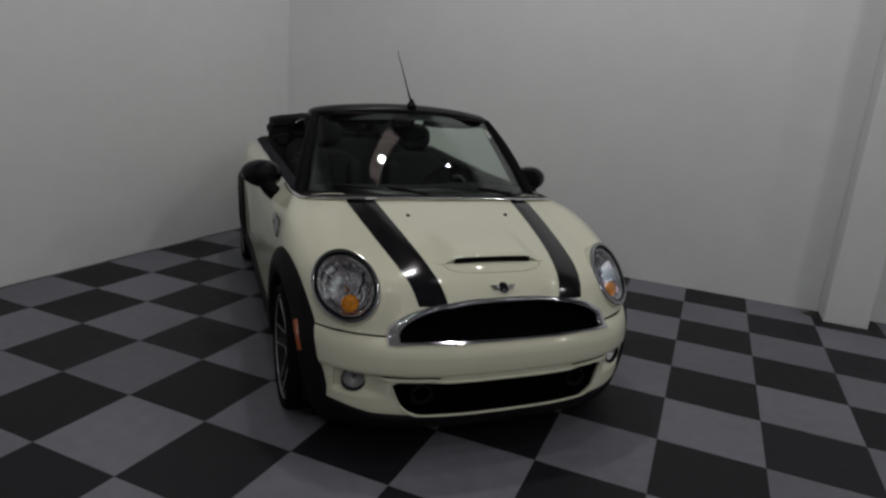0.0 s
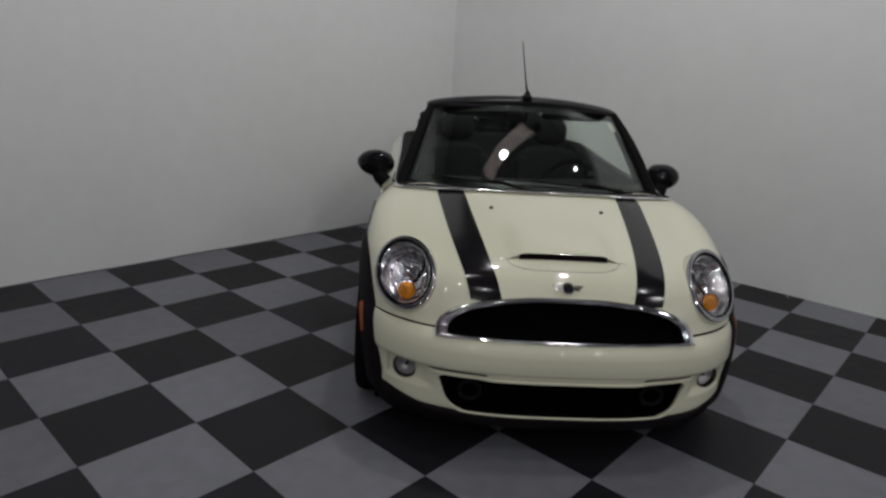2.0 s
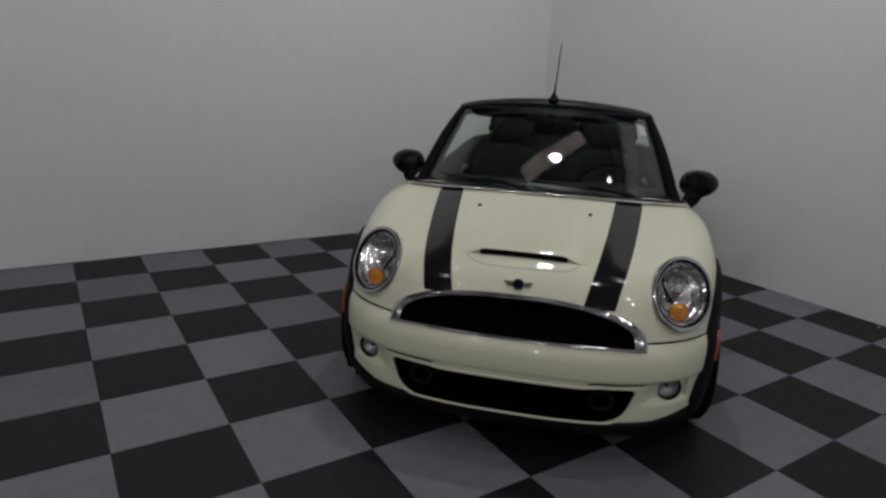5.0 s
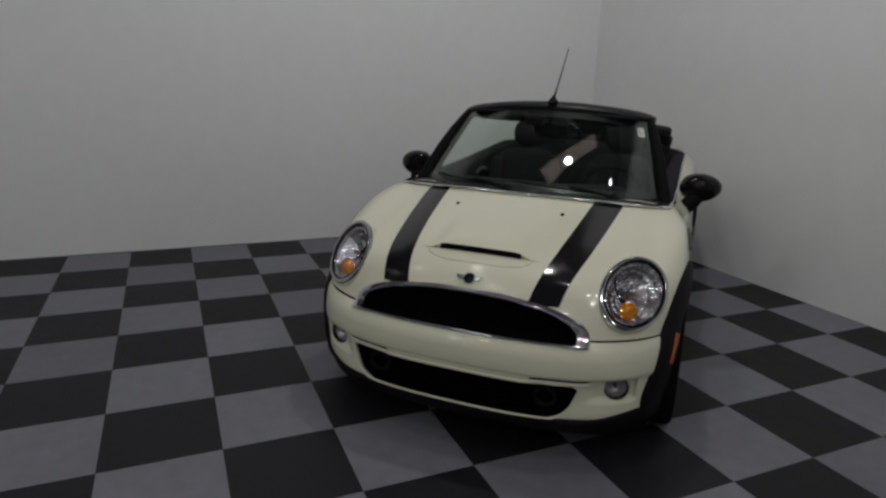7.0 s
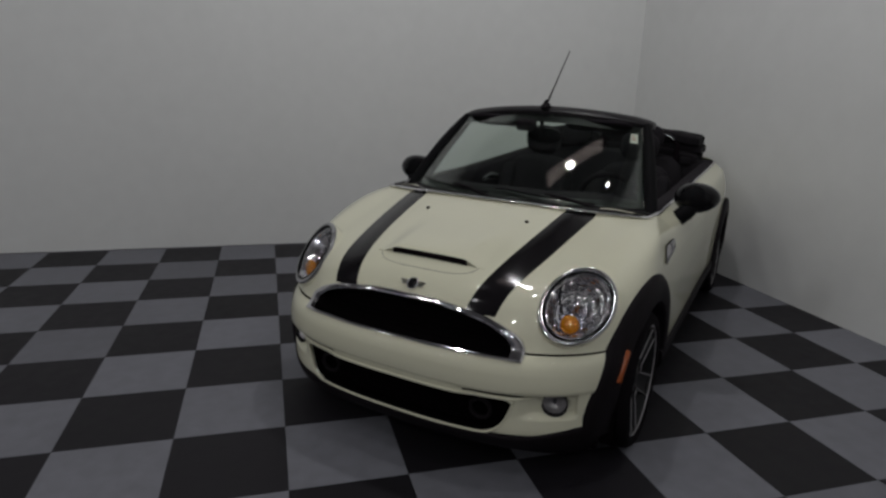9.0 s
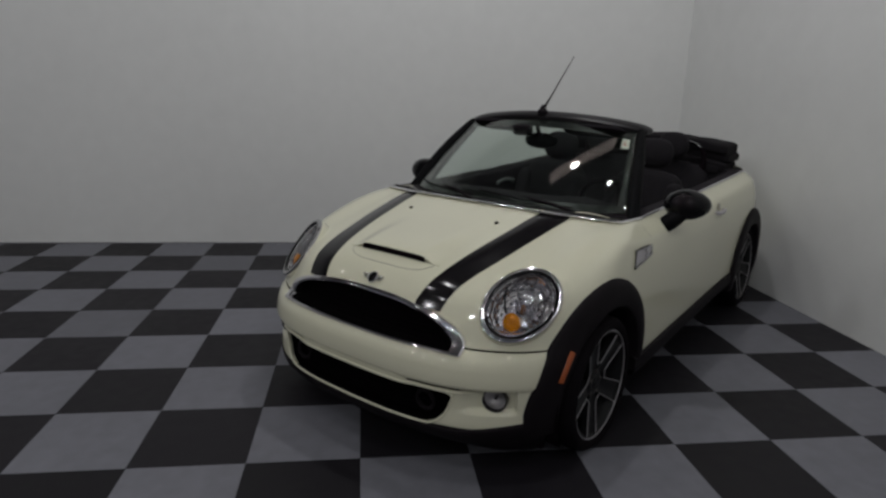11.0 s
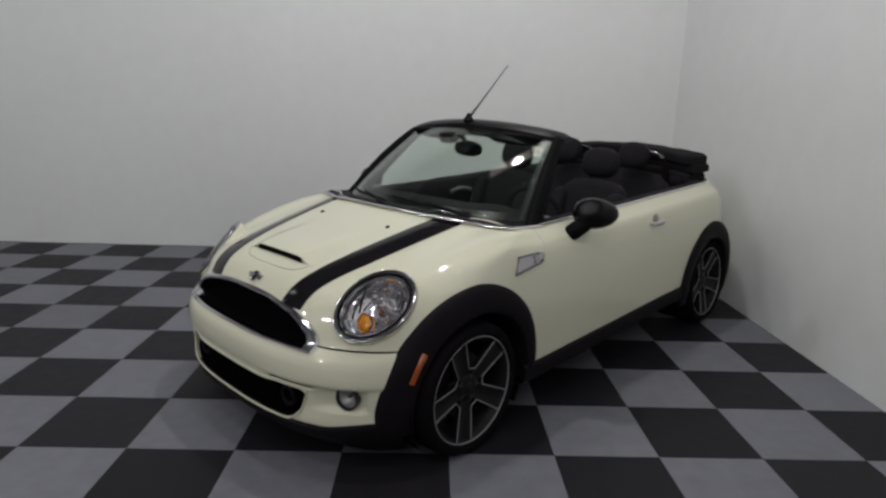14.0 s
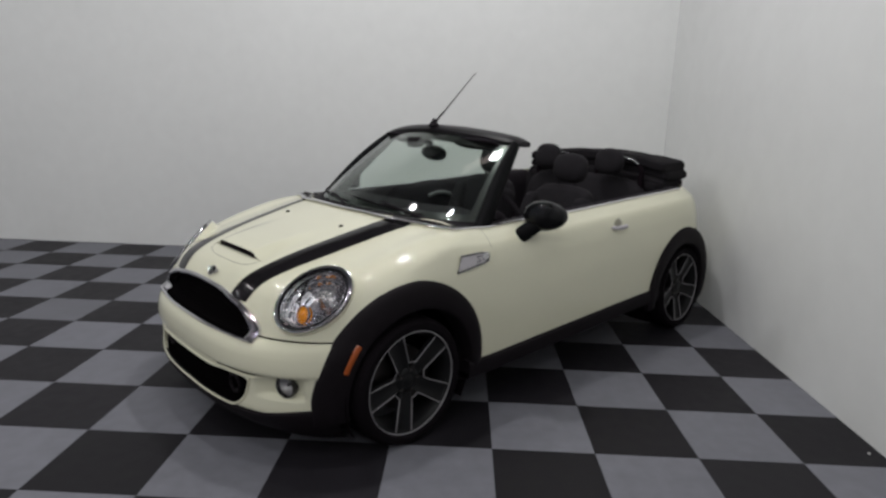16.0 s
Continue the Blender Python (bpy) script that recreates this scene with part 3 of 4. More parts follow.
# ---- wheels ----
def wheel_at(along, apart, camber, spin, side):
    hub = new("wheel")
    tyre = part("tyre", lathe([(0.236, -0.095), (0.258, -0.101), (0.275, -0.097), (0.288, -0.082), (0.2925, -0.06), (0.2885, -0.057), (0.2885, -0.051), (0.293, -0.048), (0.2935, -0.02), (0.2885, -0.017), (0.2885, -0.011), (0.2935, -0.008), (0.2935, 0.008), (0.2885, 0.011), (0.2885, 0.017), (0.2935, 0.02), (0.293, 0.048), (0.2885, 0.051), (0.2885, 0.057), (0.2925, 0.06), (0.288, 0.082), (0.276, 0.097), (0.270, 0.1005), (0.265, 0.099), (0.260, 0.101), (0.247, 0.099), (0.240, 0.094), (0.236, 0.084)], 72), RUBBER, hub, "black low-profile tyre", angle=0.9)
    rim = part("rim", lathe([(0.236, -0.09), (0.215, -0.08), (0.208, 0.0), (0.213, 0.055), (0.222, 0.075), (0.232, 0.088)], 72), ANTHRACITE, hub, "dark alloy rim barrel")
    part("rim_edge", lathe([(0.2315, 0.085), (0.233, 0.0925), (0.2345, 0.0935), (0.2375, 0.0925), (0.2387, 0.089), (0.238, 0.080)], 72), SILVER, hub, "machined silver rim edge")
    for k in range(5):
        mid = radians(-90 + 72 * k)
        # dark spoke: a tapered, dished slab
        rows = []
        for r, half, y in ((0.030, 0.030, 0.056), (0.075, 0.036, 0.062), (0.13, 0.0375, 0.071), (0.19, 0.041, 0.079), (0.228, 0.045, 0.083)):
            row = []
            for across, depth in ((-1.0, -0.028), (-1.0, -0.004), (-0.86, 0.0), (-0.45, -0.007), (0.45, -0.007), (0.86, 0.0), (1.0, -0.004), (1.0, -0.028)):
                u, v = r, across * half
                row.append((u * math.cos(mid) - v * math.sin(mid), y + depth, u * math.sin(mid) + v * math.cos(mid)))
            rows.append(row)
        bm = grid(rows)
        bmesh.ops.recalc_face_normals(bm, faces=bm.faces[:])
        part("spoke", bm, ANTHRACITE, hub, "dark alloy spoke")
        # silver edge round the window between two spokes
        gap, path = radians(-90 + 72 * k + 36), []
        for j in range(25):
            w = -1 + 2 * j / 24
            deep = abs(w) ** 1.0
            r = 0.088 + (0.228 - 0.088) * max(0.0, (deep - 0.25) / 0.75)
            half = 0.0345 + 0.010 * (r - 0.08) / 0.13
            turn = math.copysign(max(radians(36) - math.asin(min(half / r, 0.99)), 0.02), w) * min(1.0, deep / 0.25)
            y = 0.060 + (0.083 - 0.060) * (r - 0.07) / 0.145
            path.append((r * math.cos(gap + turn), y + 0.001, r * math.sin(gap + turn)))
        part("spoke_edge", tube(path, 0.0027, 8), SILVER, hub, "machined silver spoke edge")
    part("hub_cap", lathe([(0.0, 0.066), (0.022, 0.065), (0.029, 0.061), (0.034, 0.062), (0.052, 0.060), (0.062, 0.052), (0.062, 0.03)], 40), ANTHRACITE, hub, "dark hub cap")
    for k in range(5):
        t = radians(-54 + 72 * k)
        part("wheel_bolt", lathe([(0.0, 0.064), (0.007, 0.064), (0.009, 0.058), (0.009, 0.045)], 10), STEEL, hub).matrix_local = pose(0.050 * math.cos(t), 0, 0.050 * math.sin(t))
    part("brake_disc", lathe([(0.06, 0.0), (0.147, 0.0), (0.147, -0.022), (0.06, -0.022)], 48), STEEL, hub, "worn steel brake disc")
    rows = [[(r * math.cos(radians(a)), y, r * math.sin(radians(a))) for r, y in ((0.10, 0.012), (0.155, 0.014), (0.165, -0.01), (0.10, -0.04))] for a in range(150, 214, 8)]
    part("brake_caliper", grid(rows, wrap=True), ANTHRACITE, hub, "dark brake caliper")
    hub.parent = car
    hub.matrix_local = pose(along, side * apart, HUB_Z, 0, 0, 0 if side > 0 else 180) @ pose(0, 0, 0, camber, 0, 0) @ pose(0, 0, 0, 0, spin, 0)
    return tagged(hub, "dark five-spoke alloy wheel with silver edges")


for x, y, camber, spin in WHEELS:
    for side in (1, -1):
        wheel_at(x, y, camber, spin, side)


# ---- grille and intakes ----
def outline(gap, centre, n=96, reach=0.75):
    """Places on the nose along the border of an opening, found outwards from its centre."""
    found = []
    for k in range(n):
        t = 2 * math.pi * k / n
        lo, hi = 0.0, reach
        for _ in range(28):
            mid = (lo + hi) / 2
            p = (1.0, centre[0] + mid * math.cos(t), centre[1] + mid * math.sin(t))
            lo, hi = (mid, hi) if gap(p) < 0 else (lo, mid)
        y, z = centre[0] + lo * math.cos(t), centre[1] + lo * math.sin(t)
        found.append((y, z))
    return found


def even(points, n):
    """A closed line of places, spaced evenly."""
    p = np.array(points + points[:1])
    s = np.r_[0, np.cumsum(np.hypot(*np.diff(p, axis=0).T))]
    at = np.linspace(0, s[-1], n + 1)[:-1]
    return [(float(np.interp(q, s, p[:, 0])), float(np.interp(q, s, p[:, 1]))) for q in at]


def duct(border, deep, mat, name, parent, label=""):
    """The inward walls of an opening and a panel that closes it at its depth."""
    front = [Vector((float(nose_x(y, z)) - 0.004, y, z)) for y, z in border]
    rows = [[tuple(p) for p in front], [(p.x - deep, p.y * 0.985, p.z) for p in front]]
    bm = grid(rows, wrap=True)
    return part(name, bm, mat, parent, label)


def panel_behind(gap, y1, z0, z1, deep, ny=90, nz=18):
    rows = [[(float(nose_x(y, z)) - deep, y, z) for y in np.linspace(-y1, y1, ny + 1)] for z in np.linspace(z0, z1, nz + 1)]
    return cut(grid(rows), lambda p: -gap((1.0, p[1], p[2])) - 0.012)


grille_line = even(outline(grille_gap, (0.0, 0.585), 240), 150)
GRILLE_BLACK = material("grille_black", (0.0022, 0.0018, 0.0021), 0.9, spec=0.02)
grille = duct(grille_line, 0.05, GRILLE_BLACK, "grille", car, "black radiator grille in a chrome surround")
part("grille_mesh", panel_behind(grille_gap, 0.54, 0.512, 0.675, 0.040), GRILLE_BLACK, grille, "black grille mesh")
for k in range(6):
    z = 0.540 + 0.021 * k
    ys = [y for y in np.linspace(-0.52, 0.52, 60) if grille_gap((1.0, y * 1.08, z)) < -0.012]
    part("grille_bar", tube([(float(nose_x(y, z)) - 0.034, y, z) for y in ys], 0.0032, 6), GRILLE_BLACK, grille)


def surround_loop(w, z0, h):
    """A flat-bottomed arch in y and z: along the foot, then back over the top, with sharp lower corners."""
    foot = [(-w + 2 * w * k / 60, z0) for k in range(61)]
    over = []
    for k in range(121):
        t = math.pi * k / 120
        c, q = math.cos(t), max(math.sin(t), 0.0)
        over.append((w * math.copysign(abs(c) ** (2 / GRILLE_N), c), z0 + h * q ** (2 / GRILLE_N)))
    return foot + over


rows = []
for (y0, z0), (y1, z1) in zip(surround_loop(GRILLE_W, GRILLE_Z, GRILLE_H), surround_loop(GRILLE_W - 0.052, GRILLE_Z + 0.010, GRILLE_H - 0.030)):
    row = []
    for along, out in ((-0.02, -0.006), (0.0, 0.004), (0.10, 0.0085), (0.35, 0.0110), (0.65, 0.0105), (0.90, 0.0065), (1.0, -0.002), (1.0, -0.03)):
        u, v = y0 + (y1 - y0) * along, z0 + (z1 - z0) * along
        proud = 0.008 * float(smooth(0.34, 0.50, abs(y0))) if out > 0 else 0.0
        row.append(tuple(Vector((float(nose_x(u, v)) + proud, u, v)) + skin_normal(u, v) * out))
    rows.append(row)
rows.append(rows[0])
bm = grid(rows)
bmesh.ops.remove_doubles(bm, verts=bm.verts[:], dist=0.00005)
bmesh.ops.recalc_face_normals(bm, faces=bm.faces[:])
part("chrome_surround", bm, CHROME, grille, "chrome grille surround", angle=0.4)

intake_line = even(outline(intake_gap, (0.0, 0.30), 240), 140)
intake = duct(intake_line, 0.07, GRILLE_BLACK, "lower_intake", car, "black lower air intake")
part("intake_mesh", panel_behind(intake_gap, 0.52, 0.215, 0.385, 0.05), GRILLE_BLACK, intake, "black intake mesh")
for k in range(5):
    z = 0.245 + 0.025 * k
    ys = [y for y in np.linspace(-0.50, 0.50, 60) if intake_gap((1.0, y, z)) < -0.004]
    part("intake_bar", tube([(float(nose_x(y, z)) - 0.044, y, z) for y in ys], 0.004, 6), GRILLE_BLACK, intake)
for side in (1, -1):
    c = Vector((float(nose_x(0.36, 0.30)) - 0.03, side * 0.36, 0.30))
    part("brake_duct", tube([c + Vector((0, 0.042 * math.cos(t), 0.038 * math.sin(t))) for t in np.linspace(0, 2 * math.pi, 28)[:-1]], 0.008, 8, closed=True), PLASTIC, intake, "round black brake duct")
for side in (1, -1):
    ys = np.linspace(0.305, 0.575, 28)
    # black strip laid in the groove in place of its shade
    rows = [[(float(nose_x(y, z)) + 0.005, side * y, z) for y in ys] for z in (0.3835, 0.387, 0.3905)]
    part("slot_shade", fix_out(grid(rows)), GRILLE_BLACK, bumper, "black strip standing for the shade under the bumper ledge")
    part("slot_lip", tube([(float(nose_x(y, 0.372)) + 0.003, side * y, 0.3735) for y in ys], 0.0075, 10), CREAM, bumper, "cream lip below the slot")
part("intake_lip", tube([Vector((float(nose_x(y, z)) + 0.001, y, z)) for y, z in intake_line], 0.0055, 8, closed=True), CREAM, bumper, "cream rolled edge of the intake")


# ---- headlamps ----
def lamp_place(r, t, side, deep=0.0):
    """A place over the headlamp: r from 0 to 1 at its border, t round it, deep behind the skin."""
    p = LAMP_C + LAMP_T * (r * LAMP_A * math.cos(t)) + LAMP_U * (r * LAMP_B * math.sin(t)) - LAMP_N * deep
    return Vector((p.x, side * p.y, p.z))


def lamp_flat(h, v, side, deep=0.0):
    """A place in the headlamp: h outwards and v up its leaning face, in metres, deep behind it."""
    p = LAMP_C + LAMP_H * h + LAMP_V * v - LAMP_N * deep
    return Vector((p.x, side * p.y, p.z))


def lamp_facing(side):
    """The turn of a part that looks straight out of the headlamp."""
    return Vector((LAMP_N.x, side * LAMP_N.y, LAMP_N.z)).to_track_quat("Z", "Y").to_matrix().to_4x4()


FACET = material("headlamp_reflector", (0.80, 0.79, 0.81), 0.075, metal=1.0, scale=70.0, vary=0.08, rough_vary=0.03)
PROJECTOR = material("projector_glass", (0.62, 0.62, 0.65), 0.12, metal=0.9)
DARK_CHROME = material("dark_chrome", (0.25, 0.25, 0.26), 0.10, metal=1.0)
def pillows(side):
    """A headlamp dish of small domed facets."""
    knots = [(0.84, 0.004), (0.80, 0.014), (0.72, 0.030), (0.52, 0.062), (0.27, 0.080), (0.03, 0.086)]
    rows = []
    for i in range(49):
        r = 0.84 - 0.81 * i / 48
        base = float(np.interp(-r, [-k[0] for k in knots], [k[1] for k in knots]))
        row = []
        for j in range(128):
            dome = abs(math.sin(math.pi * j / 8)) * abs(math.sin(math.pi * i / 8))
            row.append(tuple(lamp_place(r, 2 * math.pi * j / 128, side, base - 0.0062 * dome ** 0.7 * r)))
        rows.append(row)
    return grid(rows, wrap=True)


RING = material("lamp_ring_chrome", (0.46, 0.455, 0.47), 0.10, metal=1.0, vary=0.02, rough_vary=0.03)
CIRCLE = [2 * math.pi * k / 56 for k in range(56)]
for side in (1, -1):
    rows = [[tuple(lamp_place(r, t, side, d)) for t in CIRCLE] for r, d in ((0.99, 0.012), (1.0, 0.004), (1.0, -0.001), (0.988, -0.006), (0.955, -0.0085), (0.90, -0.0085), (0.862, -0.006), (0.845, 0.0), (0.84, 0.012))]
    bezel = grid(rows, wrap=True)
    bmesh.ops.recalc_face_normals(bezel, faces=bezel.faces[:])
    lamp = part("headlamp", bezel, RING, car, "round headlamp in a chrome ring")
    rows = [[tuple(lamp_place(r, t, side, d)) for t in CIRCLE] for r, d in ((0.96, 0.090), (1.0, 0.070), (1.002, 0.012), (0.985, 0.006))]
    part("lamp_collar", grid(rows, wrap=True), CREAM, hood, "cream collar round the headlamp")
    part("inner_ring", tube([lamp_place(0.872, t, side, -0.0055) for t in CIRCLE], 0.0050, 10, closed=True), BLACK_GLOSS, lamp, "black inner ring")
    part("chrome_rim", tube([lamp_place(0.785, t, side, 0.008) for t in CIRCLE], 0.0055, 10, closed=True), CHROME, lamp, "thin chrome rim")
    part("reflector", pillows(side), FACET, lamp, "faceted bright reflector")
    rows = [[tuple(lamp_place(r, t, side, d)) for t in CIRCLE] for r, d in ((0.845, 0.002), (0.78, -0.004), (0.60, -0.011), (0.35, -0.016), (0.02, -0.018))]
    lens = part("lens", grid(rows, wrap=True), LENS, lamp, "clear domed lens")
    lens.visible_shadow = False
    # projector in its cup, the dark edge of the main bowl, and the amber indicator
    c = lamp_flat(0.018, 0.022, side, 0.034)
    turn = lamp_facing(side)
    part("projector", lathe([(0.0, 0.010), (0.007, 0.009), (0.014, 0.005), (0.018, -0.003), (0.020, -0.02), (0.034, -0.045)], 28, "z"), PROJECTOR, lamp, "glossy glass projector").matrix_local = Matrix.Translation(c) @ turn
    edge = curve([(0.125, 0.002), (0.104, -0.034), (0.075, -0.053), (0.030, -0.062), (-0.030, -0.059)][::-1])
    part("divider", tube([lamp_flat(float(edge(v)), v, side, 0.008 + 0.010 * math.sin(math.pi * (v + 0.03) / 0.155)) for v in np.linspace(-0.03, 0.125, 18)], 0.0042, 8), BLACK_GLOSS, lamp, "black divider")
    c = lamp_flat(-0.033, -0.067, side, 0.016)
    n = Vector((0.95, side * 0.12, 0.28)).normalized()
    turn = n.to_track_quat("Z", "Y").to_matrix().to_4x4()
    bulb = part("indicator", lathe([(0.0, 0.014), (0.012, 0.0128), (0.024, 0.0085), (0.0335, 0.0), (0.034, -0.02)], 24, "z"), AMBER, lamp, "amber indicator lens")
    bulb.matrix_local = Matrix.Translation(c) @ turn
    cup = part("indicator_ring", lathe([(0.0338, -0.012), (0.037, -0.006), (0.0385, 0.002), (0.036, 0.005), (0.0338, 0.001)], 24, "z"), CHROME, lamp, "chrome indicator ring")
    cup.matrix_local = Matrix.Translation(c) @ turn

# fog lamps
FOG_DISH = material("grey_fog_lamp_dish", (0.42, 0.41, 0.42), 0.34, metal=0.8, scale=160.0, vary=0.35)
FOG_RING = material("dark_fog_lamp_ring", (0.05, 0.048, 0.05), 0.25, metal=0.6)
for side in (1, -1):
    c = Vector((float(nose_x(0.618, 0.347)) + 0.008, side * 0.618, 0.347))
    n = Vector((0.95, side * 0.30, 0.02)).normalized()
    turn = Matrix.Translation(c) @ n.to_track_quat("Z", "Y").to_matrix().to_4x4()
    fog = part("fog_lamp", lathe([(0.050, -0.05), (0.050, -0.004), (0.049, 0.004), (0.046, 0.006), (0.043, 0.001), (0.042, -0.014)], 32, "z"), FOG_RING, car, "small round fog lamp")
    fog.matrix_local = turn
    part("reflector", lathe([(0.0425, -0.012), (0.037, -0.022), (0.022, -0.036), (0.0, -0.042)], 32, "z"), FOG_DISH, fog)
    glass = part("lens", lathe([(0.0425, -0.010), (0.030, -0.004), (0.0, 0.0)], 32, "z"), LENS, fog, "clear fog lamp lens")
    glass.visible_shadow = False
    part("bulb", lathe([(0.0, -0.014), (0.006, -0.016), (0.008, -0.036)], 16, "z"), DARK_CHROME, fog)

# ---- bonnet details ----
for side in (1, -1):
    rows = []
    heights = [0.652 + 0.0035 * k for k in range(15)] + list(np.interp(np.linspace(0.545, -0.185, 60), NOSE(np.linspace(0.945, 0.70, 200)), np.linspace(0.945, 0.70, 200)))
    for z in heights:
        row = []
        for k in range(7):
            y = 0.27 + 0.11 * k / 6
            for _ in range(4):
                s = min(max((0.60 - float(nose_x(y, z))) / 0.78, 0), 1) ** 0.6
                y = (0.248 + 0.126 * s) + (0.112 + 0.012 * s) * k / 6
            p = Vector((float(nose_x(y, z)), y, z)) + skin_normal(y, z) * 0.0016
            row.append((p.x, side * p.y, p.z))
        rows.append(row)
    part("bonnet_stripe", fix_out(grid(rows)), STRIPE, hood, "black vinyl bonnet stripe")

rows = []
for i in range(25):
    x = 0.017 + 0.42 * i / 24
    row = []
    for j in range(41):
        y = -0.255 + 0.51 * j / 40
        h = 0.026 * float(smooth(0.03, 0.447, x)) ** 1.2 * float(1 - smooth(0.150, 0.245, abs(y)))
        row.append((x, y, hood_z(x, y) + 0.0006 + h))
    rows.append(row)
tip = rows[-1]
rows.append([(x + 0.004, y, z - 0.003) for x, y, z in tip])
rows.append([(x + 0.003, y, max(z - 0.007, hood_z(x, y) + 0.001)) for x, y, z in tip])
part("bonnet_scoop", fix_out(grid(rows)), CREAM, hood, "raised cream air scoop")
slot = [[(x + d, y, z0 + (z1 - z0) * q) for (x, y, z1), z0 in ((p, hood_z(p[0], p[1])) for p in tip if abs(p[1]) < 0.180)] for q, d in ((0.0, 0.006), (0.5, 0.0035), (0.90, 0.005))]
part("scoop_slot", grid(slot), LINER, hood, "black slot of the air scoop")
line = []
for k in range(41):
    c, q = math.cos(math.pi * k / 40), math.sin(math.pi * k / 40)
    line.append((0.37 + 0.128 * max(q, 0.0) ** 0.5, 0.236 * math.copysign(abs(c) ** 0.5, c)))
part("scoop_gap", tube([(x, y, hood_z(x, y) - 0.0002) for x, y in line], 0.0010, 6), PLASTIC, hood)
for side in (1, -1):
    z = hood_z(0.027, 0.256)
    part("washer_jet", ball((0.027, side * 0.256, z + 0.003), (0.012, 0.009, 0.007), 12, 8), PLASTIC, hood, "small black washer jet")
# emblem: a round boss with two plain wings
n = skin_normal(0.0, 0.706)
turn = Matrix.Translation(Vector((float(nose_x(0, 0.706)), 0, 0.706)) + n * 0.002) @ n.to_track_quat("Z", "Y").to_matrix().to_4x4()
emblem = part("emblem", lathe([(0.0, 0.008), (0.016, 0.007), (0.021, 0.004), (0.022, 0.0)], 28, "z"), BLACK_GLOSS, hood, "small winged metal emblem")
emblem.matrix_local = turn
part("emblem_ring", lathe([(0.020, 0.004), (0.023, 0.008), (0.026, 0.004), (0.026, 0.0)], 28, "z"), CHROME, emblem)
for side in (1, -1):
    for k in range(3):
        a = box(0, 1, 0, 1, 0, 1, 0.15)
        bmesh.ops.transform(a, matrix=Matrix.Translation((side * 0.024 - (0.0 if side > 0 else 0.034 - 0.006 * k), 0.006 - 0.0075 * k, 0.001)) @ Matrix.Diagonal((0.034 - 0.006 * k, 0.0055, 0.004, 1)), verts=a.verts[:])
        w = part("emblem_wing", a, CHROME, emblem)

# cowl, wipers and screen trim
rows = []
for i in range(41):
    u = -1 + i / 20
    z = 0.940
    edge = Vector((float(nose_x(0.70 * u, z)) + 0.01, 0.70 * u, 0.934))
    foot = screen(u, 0.0)
    rows.append([tuple(edge.lerp(foot, q) + Vector((0, 0, -0.012 * math.sin(math.pi * q)))) for q in (0, 0.15, 0.5, 0.85, 1.0)] + [(foot.x - 0.02, foot.y, foot.z - 0.03)])
part("cowl", fix_out(grid(rows)), PLASTIC, car, "black plastic cowl below the windscreen")
def rear_edge(u, q=0.0):
    """The bonnet's rear edge; q runs from its front border back to the cowl."""
    y = 0.70 * u
    x = float(nose_x(y, 0.942)) + 0.004 + 0.042 * (1 - q) * float(smooth(0.25, 0.85, abs(u)))
    return Vector((x, y, hood_z(x, y) + 0.0025))


rows = [[tuple(rear_edge(u, q) + Vector((0, 0, 0.003 * math.sin(math.pi * q)))) for q in (0.0, 0.25, 0.5, 0.75, 1.0)] for u in np.linspace(-1, 1, 61)]
part("cowl_edge", fix_out(grid(rows)), PLASTIC, car, "black rubber edge behind the bonnet")
rows = [[tuple(screen(u, v, 0.004)) for v in (-0.03, -0.01, 0.005, 0.015)] for u in np.linspace(-0.98, 0.98, 41)]
part("screen_seal", fix_out(grid(rows)), PLASTIC, car, "black rubber windscreen seal")
part("screen_chrome", tube([(-0.51, -0.722, lift(-0.51, 0.947))] + [tuple(rear_edge(u) + Vector((0.009, 0, 0.004))) for u in np.linspace(-1, 1, 81)] + [(-0.51, 0.722, lift(-0.51, 0.947))], 0.0085, 16, squash=(1.5, 0.75)), CHROME, hood, "bright strip at the bonnet's rear edge")
for y0, y1 in ((0.50, -0.05), (-0.02, -0.55)):
    u0, u1 = y0 / 0.685, y1 / 0.685
    arm = part("wiper", tube([screen(u0, -0.02, 0.012), screen(u0 * 0.7 + u1 * 0.3, 0.05, 0.020), screen((u0 + u1) / 2, 0.075, 0.020)], [0.010, 0.008, 0.006], 8), PLASTIC, car, "black wiper arm and blade")
    part("blade", tube([screen(u0 + (u1 - u0) * (0.08 + 0.90 * k / 12), 0.035 + 0.05 * k / 12, 0.012) for k in range(13)], 0.0065, 6, squash=(1, 0.7)), RUBBER, arm)

# sun strip and label on the glass
FRIT = material("black_glass_border", (0.004, 0.004, 0.004), 0.3)
for rows in (
    [[tuple(screen(-0.97 + 1.94 * i / 40, v, -0.008)) for i in range(41)] for v in (0.87, 1.0)],
    [[tuple(screen(-0.97 + 1.94 * i / 40, v, -0.008)) for i in range(41)] for v in (0.0, 0.05, 0.10)],
    [[tuple(screen(u, 0.10 + 0.77 * i / 16, -0.008)) for i in range(17)] for u in (-0.97, -0.94, -0.91)],
    [[tuple(screen(u, 0.10 + 0.77 * i / 16, -0.008)) for i in range(17)] for u in (0.91, 0.94, 0.97)],
):
    part("glass_border", grid(rows), FRIT, pane)
LABEL = material("white_label", (0.75, 0.72, 0.66), 0.6)
part("glass_label", grid([[tuple(screen(u, v, -0.009)) for u in (0.845, 0.875, 0.905)] for v in (0.74, 0.80, 0.86)]), LABEL, pane, "small white paper label inside the glass")
RED = material("red_print", (0.45, 0.06, 0.04), 0.6)
